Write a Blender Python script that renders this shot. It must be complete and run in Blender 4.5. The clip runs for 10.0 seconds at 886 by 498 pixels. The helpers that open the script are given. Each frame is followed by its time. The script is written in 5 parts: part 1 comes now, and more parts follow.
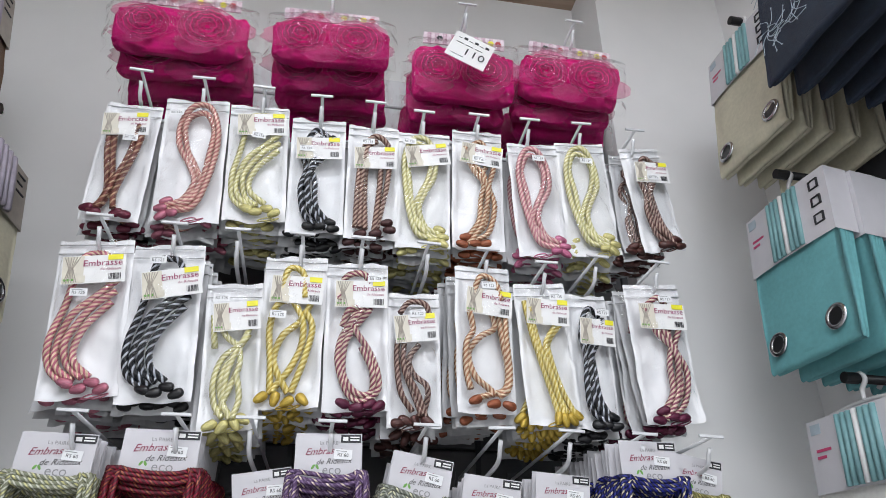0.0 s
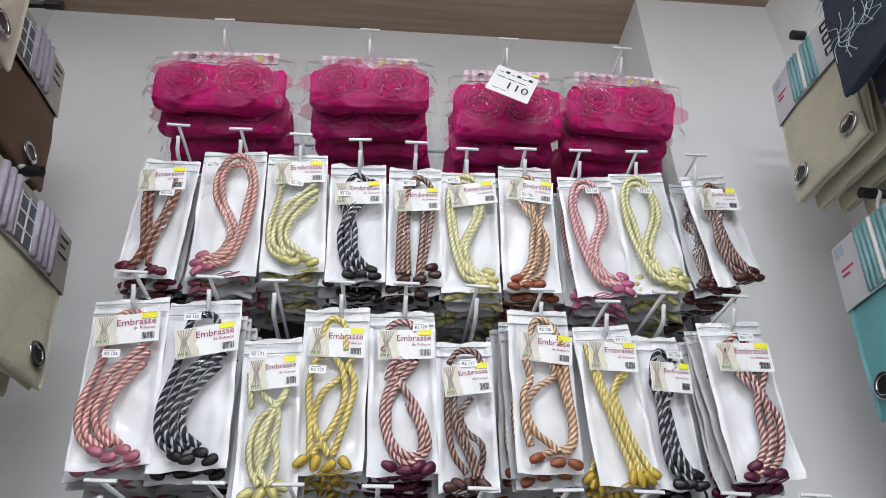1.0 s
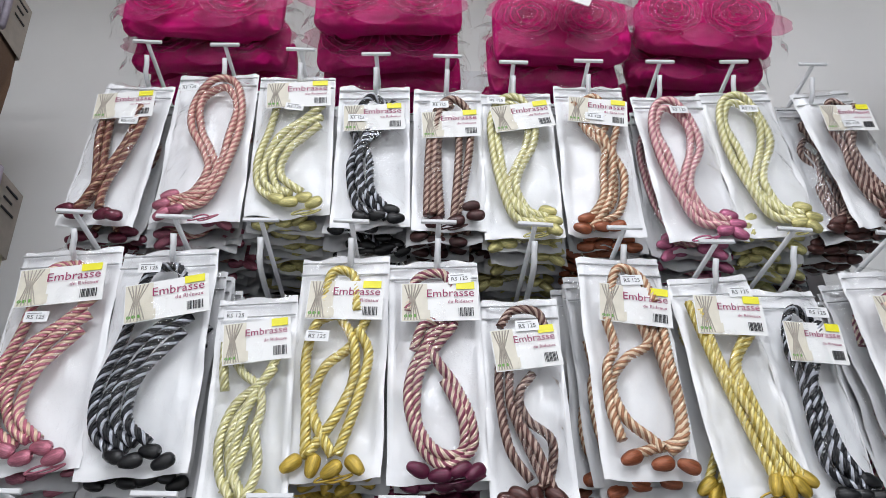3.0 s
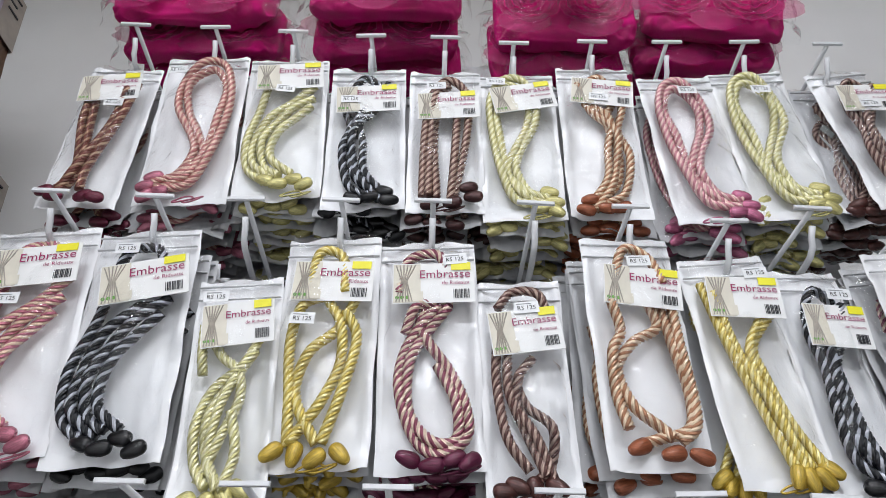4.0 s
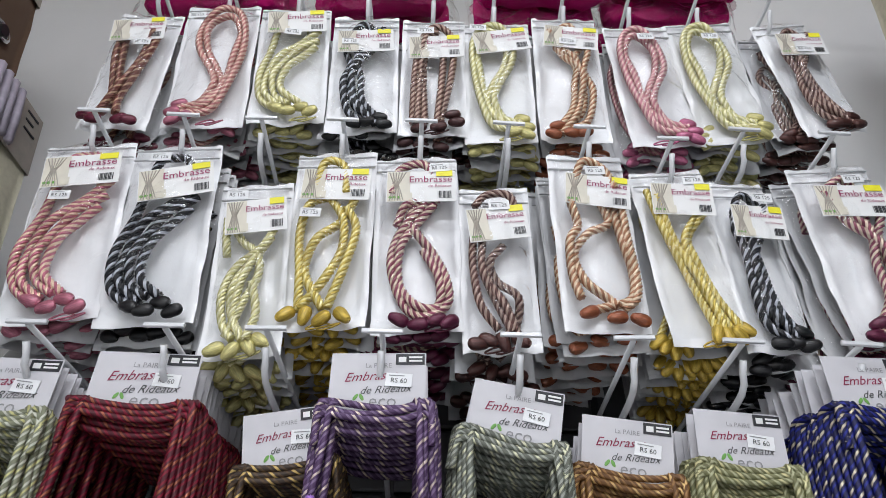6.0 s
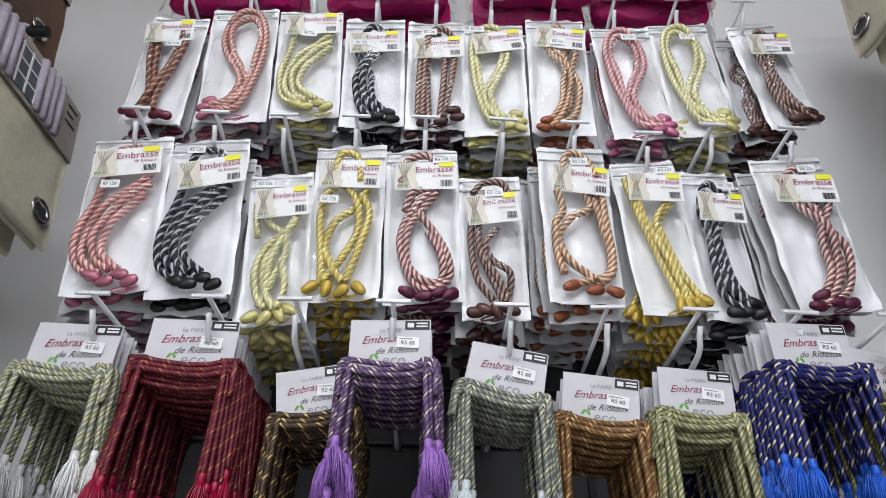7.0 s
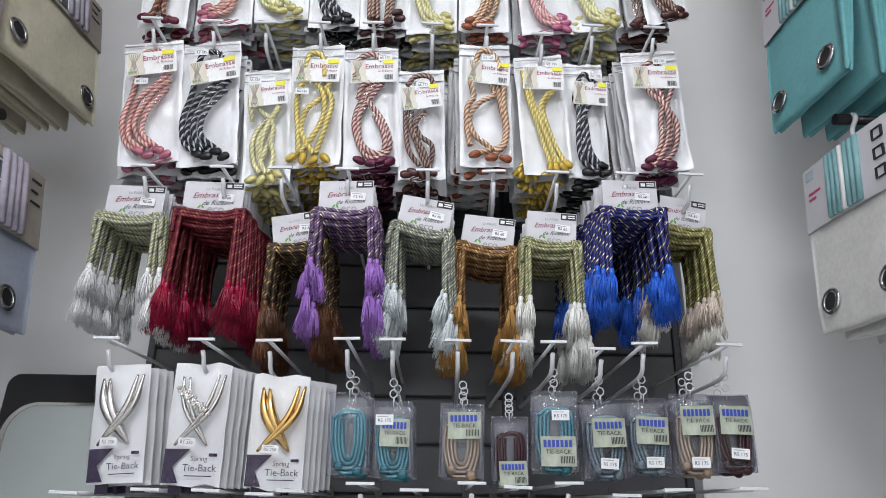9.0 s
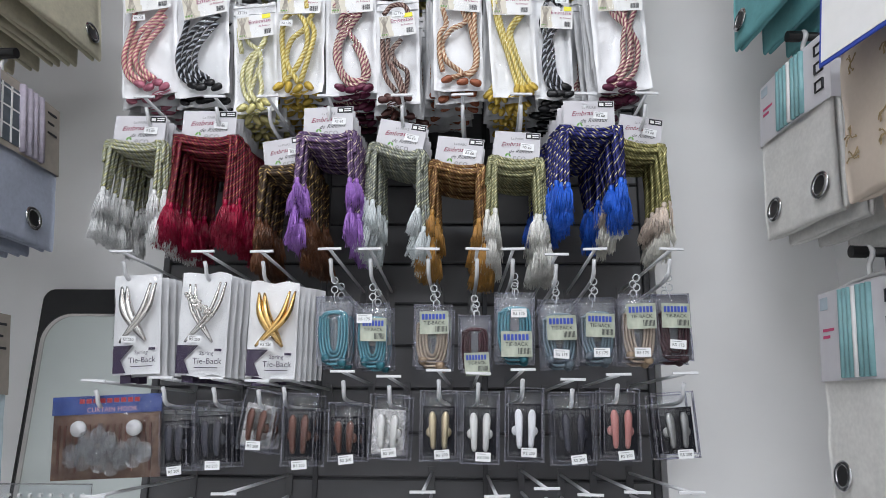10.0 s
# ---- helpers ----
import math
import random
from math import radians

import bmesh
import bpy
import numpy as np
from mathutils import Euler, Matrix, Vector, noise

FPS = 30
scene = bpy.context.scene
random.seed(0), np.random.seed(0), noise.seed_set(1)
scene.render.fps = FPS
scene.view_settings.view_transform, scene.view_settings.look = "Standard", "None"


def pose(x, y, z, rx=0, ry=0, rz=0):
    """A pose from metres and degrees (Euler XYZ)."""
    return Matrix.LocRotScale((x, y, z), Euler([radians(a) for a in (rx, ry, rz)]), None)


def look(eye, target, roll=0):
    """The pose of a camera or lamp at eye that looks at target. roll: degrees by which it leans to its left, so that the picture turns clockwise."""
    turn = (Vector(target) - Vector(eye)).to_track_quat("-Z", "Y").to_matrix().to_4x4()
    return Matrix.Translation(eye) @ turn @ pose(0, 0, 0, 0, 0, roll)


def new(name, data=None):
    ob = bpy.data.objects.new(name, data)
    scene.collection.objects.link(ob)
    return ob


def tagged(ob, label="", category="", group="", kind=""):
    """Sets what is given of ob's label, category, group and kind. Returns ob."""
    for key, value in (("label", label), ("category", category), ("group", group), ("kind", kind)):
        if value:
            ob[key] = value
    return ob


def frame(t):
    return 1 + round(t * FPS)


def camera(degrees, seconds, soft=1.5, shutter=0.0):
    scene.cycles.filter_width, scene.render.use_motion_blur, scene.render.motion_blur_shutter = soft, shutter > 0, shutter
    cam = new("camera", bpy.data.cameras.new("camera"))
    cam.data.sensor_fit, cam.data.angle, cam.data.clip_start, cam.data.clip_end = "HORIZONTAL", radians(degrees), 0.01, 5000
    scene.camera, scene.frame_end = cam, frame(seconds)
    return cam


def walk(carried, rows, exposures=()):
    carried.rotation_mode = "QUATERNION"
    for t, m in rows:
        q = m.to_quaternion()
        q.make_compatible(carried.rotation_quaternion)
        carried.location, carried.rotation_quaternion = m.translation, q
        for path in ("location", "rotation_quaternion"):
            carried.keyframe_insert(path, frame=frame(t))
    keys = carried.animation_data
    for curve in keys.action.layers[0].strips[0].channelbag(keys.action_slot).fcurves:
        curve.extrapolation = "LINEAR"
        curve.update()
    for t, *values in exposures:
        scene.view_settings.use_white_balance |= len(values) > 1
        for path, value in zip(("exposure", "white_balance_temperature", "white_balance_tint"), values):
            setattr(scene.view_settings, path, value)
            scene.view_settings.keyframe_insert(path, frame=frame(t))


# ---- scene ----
cam = camera(66.8, 10.0, soft=0.6)
PATH = [
    (0, (-0.05, 0.041, 1.608), (0.255, 1.78, 2.546), 0.0),
    (0.5, (-0.035, 0.096, 1.633), (0.142, 1.807, 2.653), 0.2),
    (1, (-0.018, 0.123, 1.635), (0.102, 1.805, 2.712), 0.2),
    (1.5, (0.004, 0.133, 1.637), (0.095, 1.797, 2.743), 0.2),
    (2, (0.024, 0.19, 1.641), (0.1, 1.847, 2.759), 0.1),
    (2.5, (-0.002, 0.319, 1.672), (0.048, 1.975, 2.791), 0.5),
    (2.7, (-0.017, 0.372, 1.689), (0.024, 2.031, 2.805), 0.6),
    (3.8, (-0.001, 0.494, 1.704), (0.005, 2.119, 2.87), 1.3),
    (4, (0.003, 0.495, 1.687), (0.004, 2.116, 2.858), 1.3),
    (4.5, (0.008, 0.494, 1.651), (0.011, 2.113, 2.826), 1.3),
    (5, (0.013, 0.491, 1.612), (0.021, 2.114, 2.78), 1.2),
    (5.5, (0.02, 0.481, 1.568), (0.033, 2.104, 2.736), 1.2),
    (6.8, (0.008, 0.37, 1.466), (0.033, 2.035, 2.575), 1.3),
    (7, (0.014, 0.347, 1.457), (0.03, 2.017, 2.557), 1.3),
    (7.5, (0.051, 0.263, 1.419), (0.066, 1.953, 2.488), 1.2),
    (8, (0.078, 0.17, 1.363), (0.091, 1.937, 2.3), 1.1),
    (8.5, (0.097, 0.074, 1.34), (0.1, 1.928, 2.09), 1.1),
    (9, (0.133, -0.023, 1.326), (0.137, 1.867, 1.981), 0.9),
    (9.5, (0.194, -0.082, 1.301), (0.178, 1.837, 1.861), 0.7),
    (10, (0.233, -0.138, 1.272), (0.162, 1.811, 1.715), 0.5),
]
walk(cam, [(t, look(eye, target, roll)) for t, eye, target, roll in PATH], exposures=[(0.0, 0.12), (2.5, 0.13), (4.0, 0.04), (5.5, 0.0), (7.5, 0.08), (10.0, 0.18)])

# ---- light ----
world = bpy.data.worlds.new("world")
scene.world = world
world.use_nodes = True
world.node_tree.nodes["Background"].inputs[0].default_value = (0.9, 0.95, 1.0, 1)
world.node_tree.nodes["Background"].inputs[1].default_value = 0.0
scene.view_settings.exposure = 0.0


# ---- materials ----
def mat(name, color, rough=0.5, metal=0.0, vary=0.08, scale=40.0, bump=0.0, bump_scale=200.0, coat=0.0, second=None, sheen=0.0, hue=0.0):
    """A surface with variation at two scales, fine relief and, where given, blotches of a second colour."""
    m = bpy.data.materials.new(name)
    m.use_nodes = True
    nt = m.node_tree
    b = nt.nodes["Principled BSDF"]
    b.inputs["Roughness"].default_value = rough
    b.inputs["Metallic"].default_value = metal
    b.inputs["Coat Weight"].default_value = coat
    b.inputs["Sheen Weight"].default_value = sheen
    tc = nt.nodes.new("ShaderNodeTexCoord")
    n1 = nt.nodes.new("ShaderNodeTexNoise")
    n1.inputs["Scale"].default_value = scale
    n1.inputs["Detail"].default_value = 4
    nt.links.new(tc.outputs["Object"], n1.inputs["Vector"])
    n2 = nt.nodes.new("ShaderNodeTexNoise")
    n2.inputs["Scale"].default_value = scale * 0.13
    nt.links.new(tc.outputs["Object"], n2.inputs["Vector"])
    mix = nt.nodes.new("ShaderNodeMath")
    mix.operation = "MULTIPLY_ADD"
    nt.links.new(n1.outputs["Fac"], mix.inputs[0])
    mix.inputs[1].default_value = 0.6
    half = nt.nodes.new("ShaderNodeMath")
    half.operation = "MULTIPLY"
    nt.links.new(n2.outputs["Fac"], half.inputs[0])
    half.inputs[1].default_value = 0.5
    nt.links.new(half.outputs[0], mix.inputs[2])
    ramp = nt.nodes.new("ShaderNodeValToRGB")
    ramp.color_ramp.elements[0].position, ramp.color_ramp.elements[1].position = 0.35, 0.75
    c2 = second or tuple(min(1.0, c * (1 + vary)) for c in color)
    c1 = tuple(c * (1 - vary) for c in color)
    ramp.color_ramp.elements[0].color = (*c1, 1)
    ramp.color_ramp.elements[1].color = (*c2, 1)
    nt.links.new(mix.outputs[0], ramp.inputs[0])
    if hue:
        info = nt.nodes.new("ShaderNodeObjectInfo")
        hs = nt.nodes.new("ShaderNodeHueSaturation")
        mr = nt.nodes.new("ShaderNodeMapRange")
        mr.inputs[3].default_value, mr.inputs[4].default_value = 1 - hue, 1 + hue
        nt.links.new(info.outputs["Random"], mr.inputs[0])
        nt.links.new(mr.outputs[0], hs.inputs["Value"])
        nt.links.new(ramp.outputs[0], hs.inputs["Color"])
        nt.links.new(hs.outputs[0], b.inputs["Base Color"])
    else:
        nt.links.new(ramp.outputs[0], b.inputs["Base Color"])
    if bump:
        n3 = nt.nodes.new("ShaderNodeTexNoise")
        n3.inputs["Scale"].default_value = bump_scale
        n3.inputs["Detail"].default_value = 3
        nt.links.new(tc.outputs["Object"], n3.inputs["Vector"])
        bp = nt.nodes.new("ShaderNodeBump")
        bp.inputs["Strength"].default_value = bump
        bp.inputs["Distance"].default_value = 0.002
        nt.links.new(n3.outputs["Fac"], bp.inputs["Height"])
        nt.links.new(bp.outputs[0], b.inputs["Normal"])
    return m


def film(name, tint=(1, 1, 1), gloss=0.12, rough=0.08, haze=0.0, bump=0.5, scale=60.0, fres=0.55):
    """Thin clear plastic: see-through, with a crinkled gloss and a little milkiness."""
    m = bpy.data.materials.new(name)
    m.use_nodes = True
    nt = m.node_tree
    nt.nodes.clear()
    out = nt.nodes.new("ShaderNodeOutputMaterial")
    tr = nt.nodes.new("ShaderNodeBsdfTransparent")
    tr.inputs[0].default_value = (*tint, 1)
    gl = nt.nodes.new("ShaderNodeBsdfGlossy")
    gl.inputs["Roughness"].default_value = rough
    df = nt.nodes.new("ShaderNodeBsdfDiffuse")
    df.inputs[0].default_value = (0.85, 0.86, 0.87, 1)
    tc = nt.nodes.new("ShaderNodeTexCoord")
    nz = nt.nodes.new("ShaderNodeTexNoise")
    nz.inputs["Scale"].default_value = scale
    nz.inputs["Detail"].default_value = 2
    nz.inputs["Distortion"].default_value = 1.2
    nt.links.new(tc.outputs["Object"], nz.inputs["Vector"])
    bp = nt.nodes.new("ShaderNodeBump")
    bp.inputs["Strength"].default_value = bump
    bp.inputs["Distance"].default_value = 0.006
    nt.links.new(nz.outputs["Fac"], bp.inputs["Height"])
    nt.links.new(bp.outputs[0], gl.inputs["Normal"])
    fr = nt.nodes.new("ShaderNodeFresnel")
    fr.inputs["IOR"].default_value = 1.5
    nt.links.new(bp.outputs[0], fr.inputs["Normal"])
    ad = nt.nodes.new("ShaderNodeMath")
    ad.operation = "MULTIPLY_ADD"
    nt.links.new(fr.outputs[0], ad.inputs[0])
    ad.inputs[1].default_value = fres
    ad.inputs[2].default_value = gloss
    m1 = nt.nodes.new("ShaderNodeMixShader")
    m1.inputs[0].default_value = haze
    nt.links.new(tr.outputs[0], m1.inputs[1])
    nt.links.new(df.outputs[0], m1.inputs[2])
    m2 = nt.nodes.new("ShaderNodeMixShader")
    nt.links.new(ad.outputs[0], m2.inputs[0])
    nt.links.new(m1.outputs[0], m2.inputs[1])
    nt.links.new(gl.outputs[0], m2.inputs[2])
    nt.links.new(m2.outputs[0], out.inputs[0])
    return m


def wood_mat():
    m = mat("ceiling_wood", (0.30, 0.21, 0.145), 0.55, vary=0.1, scale=9)
    nt = m.node_tree
    ramp = next(n for n in nt.nodes if n.type == "VALTORGB")
    tc = next(n for n in nt.nodes if n.type == "TEX_COORD")
    mp = nt.nodes.new("ShaderNodeMapping")
    mp.inputs["Scale"].default_value = (0.06, 1.4, 1)
    nt.links.new(tc.outputs["Object"], mp.inputs[0])
    for n in nt.nodes:
        if n.type == "TEX_NOISE":
            nt.links.new(mp.outputs[0], n.inputs["Vector"])
            n.inputs["Scale"].default_value *= 4
            n.inputs["Distortion"].default_value = 0.6
    ramp.color_ramp.elements[0].color = (0.29, 0.205, 0.145, 1)
    ramp.color_ramp.elements[1].color = (0.46, 0.35, 0.26, 1)
    return m


WALL = mat("wall_paint", (0.87, 0.87, 0.865), 0.55, vary=0.03, scale=6, bump=0.06, bump_scale=300)
WOOD = wood_mat()
FLOOR = mat("floor_tile", (0.44, 0.43, 0.42), 0.25, vary=0.08, scale=5)
# Pale laminate coloured dark grey for the shade behind the hanging stock.
PANEL = mat("shaded_panel_laminate", (0.095, 0.095, 0.10), 0.42, vary=0.06, scale=12)
GROOVE = mat("groove_aluminium", (0.05, 0.05, 0.055), 0.45, 0.3)
BLACK = mat("black_plastic", (0.012, 0.012, 0.013), 0.35, vary=0.2, scale=60)
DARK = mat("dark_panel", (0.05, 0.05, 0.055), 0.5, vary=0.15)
HOOKW = mat("white_hook_plastic", (0.72, 0.73, 0.75), 0.3, vary=0.05, coat=0.2)
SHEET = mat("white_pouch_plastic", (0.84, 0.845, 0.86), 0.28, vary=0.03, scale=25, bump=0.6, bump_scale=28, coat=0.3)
# Same white plastic, darkened in colour for the shade inside a stack.
SHADED_SHEET = mat("shaded_pouch_plastic", (0.58, 0.585, 0.60), 0.35, vary=0.1, scale=30, bump=0.4, bump_scale=60, hue=0.08)
FILM = film("clear_film", gloss=0.0, rough=0.06, haze=0.006, fres=0.9, bump=1.0, scale=42)
CRINKLE = film("crinkled_film", gloss=0.0, rough=0.05, haze=0.004, fres=0.65, bump=1.0, scale=60)
BLISTER = film("blister_plastic", tint=(0.95, 0.96, 0.98), gloss=0.0, rough=0.06, haze=0.002, fres=0.8, bump=0.35, scale=50)
RIM = film("moulded_rim", tint=(0.88, 0.88, 0.95), gloss=0.06, rough=0.10, haze=0.05, bump=0.5, scale=90)
MILK = film("milky_clear_plastic", tint=(0.86, 0.87, 0.90), gloss=0.02, rough=0.12, haze=0.09, bump=0.4, scale=60)
CARD = mat("white_card", (0.84, 0.84, 0.83), 0.5, vary=0.03)
CARDG = mat("grey_white_card", (0.62, 0.61, 0.64), 0.45, vary=0.04)
CREAM = mat("cream_print", (0.70, 0.66, 0.56), 0.5, vary=0.08, scale=90)
DRAPE = mat("taupe_print", (0.42, 0.38, 0.33), 0.5, vary=0.15, scale=90)
YELLOW = mat("yellow_sticker", (0.86, 0.80, 0.03), 0.45, vary=0.03)
STICK = mat("price_sticker", (0.86, 0.87, 0.88), 0.4, vary=0.02)
INK = mat("black_ink", (0.02, 0.02, 0.025), 0.5)
PLUM = mat("plum_ink", (0.30, 0.015, 0.10), 0.5)
ROSE = mat("rose_ink", (0.55, 0.06, 0.16), 0.5)
WINE = mat("wine_ink", (0.26, 0.012, 0.06), 0.5)
SLATE = mat("slate_ink", (0.07, 0.07, 0.075), 0.5)
GREY = mat("grey_ink", (0.30, 0.30, 0.31), 0.5)
GREEN = mat("green_ink", (0.16, 0.38, 0.08), 0.5)
BLUE = mat("blue_ink", (0.03, 0.07, 0.42), 0.45)
SILVER = mat("polished_silver", (0.62, 0.60, 0.58), 0.18, 1.0, vary=0.1)
GOLD = mat("polished_gold", (0.72, 0.47, 0.18), 0.2, 1.0, vary=0.1)
STEEL = mat("grommet_steel", (0.55, 0.56, 0.57), 0.2, 1.0, vary=0.08)
PINK = mat("magenta_organza", (0.50, 0.0009, 0.125), 0.7, vary=0.3, scale=30, bump=0.4, bump_scale=60, second=(0.70, 0.002, 0.21))
PINK.node_tree.nodes["Principled BSDF"].inputs["Specular IOR Level"].default_value = 0.2
PALEPINK = mat("pale_pink_ink", (0.72, 0.42, 0.46), 0.5)
REDP = mat("red_print", (0.45, 0.04, 0.05), 0.45)


# ---- mesh helpers ----
def mesh_of(name, verts, faces, mats, index=None, smooth=False):
    me = bpy.data.meshes.new(name)
    me.from_pydata([tuple(v) for v in verts], [], faces)
    for m in mats if isinstance(mats, (list, tuple)) else [mats]:
        me.materials.append(m)
    if index is not None:
        me.polygons.foreach_set("material_index", index)
    if smooth:
        me.polygons.foreach_set("use_smooth", [True] * len(me.polygons))
    me.update()
    return me


def part(name, me, parent, m=None, label="", kind=""):
    """Links a mesh as one object under a thing or a part."""
    ob = new(name, me)
    ob.parent = parent
    if m is not None:
        ob.matrix_basis = m
    if label or kind:
        tagged(ob, label, kind=kind)
    return ob


def thing(name, label, category, m=None, group="", kind="", me=None):
    ob = tagged(new(name, me), label, category, group, kind)
    if m is not None:
        ob.matrix_basis = m
    return ob


class Geo:
    """Gathers verts and faces with a material slot each."""

    def __init__(self):
        self.v, self.f, self.i = [], [], []

    def add(self, verts, faces, slot=0):
        n = len(self.v)
        self.v += [tuple(p) for p in verts]
        self.f += [tuple(n + k for k in f) for f in faces]
        self.i += [slot] * len(faces)

    def box(self, x0, x1, y0, y1, z0, z1, slot=0, c=0.0):
        if c:
            pts = []
            for y, d in ((y0, c), (y0 + c, 0), (y1 - c, 0), (y1, c)):
                pts += [(x0 + d, y, z0 + d), (x1 - d, y, z0 + d), (x1 - d, y, z1 - d), (x0 + d, y, z1 - d)]
            fs = [(0, 1, 2, 3), (15, 14, 13, 12)]
            for k in range(3):
                for j in range(4):
                    a, b = 4 * k + j, 4 * k + (j + 1) % 4
                    fs.append((a, a + 4, b + 4, b))
            return self.add(pts, fs, slot)
        self.add([(x0, y0, z0), (x1, y0, z0), (x1, y1, z0), (x0, y1, z0), (x0, y0, z1), (x1, y0, z1), (x1, y1, z1), (x0, y1, z1)],
                 [(0, 3, 2, 1), (4, 5, 6, 7), (0, 1, 5, 4), (1, 2, 6, 5), (2, 3, 7, 6), (3, 0, 4, 7)], slot)

    def tube(self, pts, r, sides=6, slot=0, cap=True, radii=None):
        pts = np.asarray(pts, float)
        d = np.gradient(pts, axis=0)
        d /= np.linalg.norm(d, axis=1)[:, None] + 1e-12
        ref = np.array([0.0, 1.0, 0.02]) if abs(d[:, 1]).max() < 0.9 else np.array([0.02, 0.1, 1.0])
        a = np.cross(d, ref)
        a /= np.linalg.norm(a, axis=1)[:, None] + 1e-12
        b = np.cross(d, a)
        ang = np.arange(sides) * 2 * np.pi / sides
        rr = np.full(len(pts), r) if radii is None else np.asarray(radii, float)
        ring = pts[:, None, :] + rr[:, None, None] * (np.cos(ang)[None, :, None] * a[:, None, :] + np.sin(ang)[None, :, None] * b[:, None, :])
        fs = [(i * sides + j, i * sides + (j + 1) % sides, (i + 1) * sides + (j + 1) % sides, (i + 1) * sides + j) for i in range(len(pts) - 1) for j in range(sides)]
        if cap:
            fs += [tuple(range(sides))[::-1], tuple((len(pts) - 1) * sides + j for j in range(sides))]
        self.add(ring.reshape(-1, 3), fs, slot)

    def blob(self, centre, size, rot=0.0, n=8, m=6, slot=0, rib=0.0):
        """A rounded, ribbed bead, turned by rot in the xz plane, long along its own z."""
        vs, c, s = [], math.cos(rot), math.sin(rot)
        for i in range(m + 1):
            th = math.pi * i / m
            for j in range(n):
                ph = 2 * math.pi * j / n
                k = 1 + rib * (j % 2)
                x, y, z = size[0] * k * math.sin(th) * math.cos(ph), size[1] * k * math.sin(th) * math.sin(ph), size[2] * math.cos(th)
                vs.append((centre[0] + c * x + s * z, centre[1] + y, centre[2] - s * x + c * z))
        self.add(vs, [(i * n + j, i * n + (j + 1) % n, (i + 1) * n + (j + 1) % n, (i + 1) * n + j) for i in range(m) for j in range(n)], slot)

    def grid(self, fn, nu, nv, slot=0, flip=False):
        vs = [fn(i / nu, j / nv) for j in range(nv + 1) for i in range(nu + 1)]
        fs = []
        for j in range(nv):
            for i in range(nu):
                a = j * (nu + 1) + i
                q = (a, a + 1, a + nu + 2, a + nu + 1)
                fs.append(q[::-1] if flip else q)
        self.add(vs, fs, slot)

    def disc(self, x, y, z, r, slot=0, n=12, rz=None):
        rz = rz or r
        self.add([(x + r * math.cos(2 * math.pi * k / n), y, z + rz * math.sin(2 * math.pi * k / n)) for k in range(n)], [tuple(range(n))], slot)

    def mesh(self, name, mats, smooth=False):
        return mesh_of(name, self.v, self.f, mats, self.i, smooth)


def smooth_path(points, step):
    """A rounded line through the points, in even steps."""
    p = np.asarray(points, float)
    p = np.vstack([2 * p[0] - p[1], p, 2 * p[-1] - p[-2]])
    out = []
    for k in range(1, len(p) - 2):
        for t in np.linspace(0, 1, 24, endpoint=False):
            a, b, c, d = p[k - 1], p[k], p[k + 1], p[k + 2]
            out.append(0.5 * (2 * b + (c - a) * t + (2 * a - 5 * b + 4 * c - d) * t * t + (3 * b - a - 3 * c + d) * t**3))
    out = np.array(out + [p[-2]])
    s = np.r_[0, np.cumsum(np.linalg.norm(np.diff(out, axis=0), axis=1))]
    u = np.linspace(0, s[-1], max(3, int(s[-1] / step)))
    return np.stack([np.interp(u, s, out[:, k]) for k in range(3)], 1)


def rope(geo, points, radius, slots=(0, 0, 1), pitch=0.022, step=0.005, sides=5, phase=0.0):
    """Laid cord: a lobed section that winds along a smooth line, one material slot for each strand."""
    p = smooth_path(points, step)
    d = np.gradient(p, axis=0)
    d /= np.linalg.norm(d, axis=1)[:, None] + 1e-12
    ref = np.array([0.05, 1.0, 0.03])
    a = np.cross(d, ref)
    a /= np.linalg.norm(a, axis=1)[:, None] + 1e-12
    b = np.cross(d, a)
    s = np.r_[0, np.cumsum(np.linalg.norm(np.diff(p, axis=0), axis=1))]
    n, m = len(slots), sides
    ang = np.arange(n * m) * 2 * np.pi / (n * m)
    lobe = radius * (0.50 + 0.54 * np.abs(np.sin(n * (ang + np.pi / (n * m)) / 2)) ** 0.6)
    w = (2 * np.pi * s / pitch + phase)[:, None] + ang[None, :]
    ring = p[:, None, :] + lobe[None, :, None] * (np.cos(w)[..., None] * a[:, None, :] + np.sin(w)[..., None] * b[:, None, :])
    k = n * m
    first = len(geo.v)
    geo.v += [tuple(q) for q in ring.reshape(-1, 3)]
    for i in range(len(p) - 1):
        for j in range(k):
            geo.f.append((first + i * k + j, first + i * k + (j + 1) % k, first + (i + 1) * k + (j + 1) % k, first + (i + 1) * k + j))
            geo.i.append(slots[j // m])
    geo.f += [tuple(first + j for j in range(k))[::-1], tuple(first + (len(p) - 1) * k + j for j in range(k))]
    geo.i += [slots[0], slots[0]]


TEXT_CACHE = {}


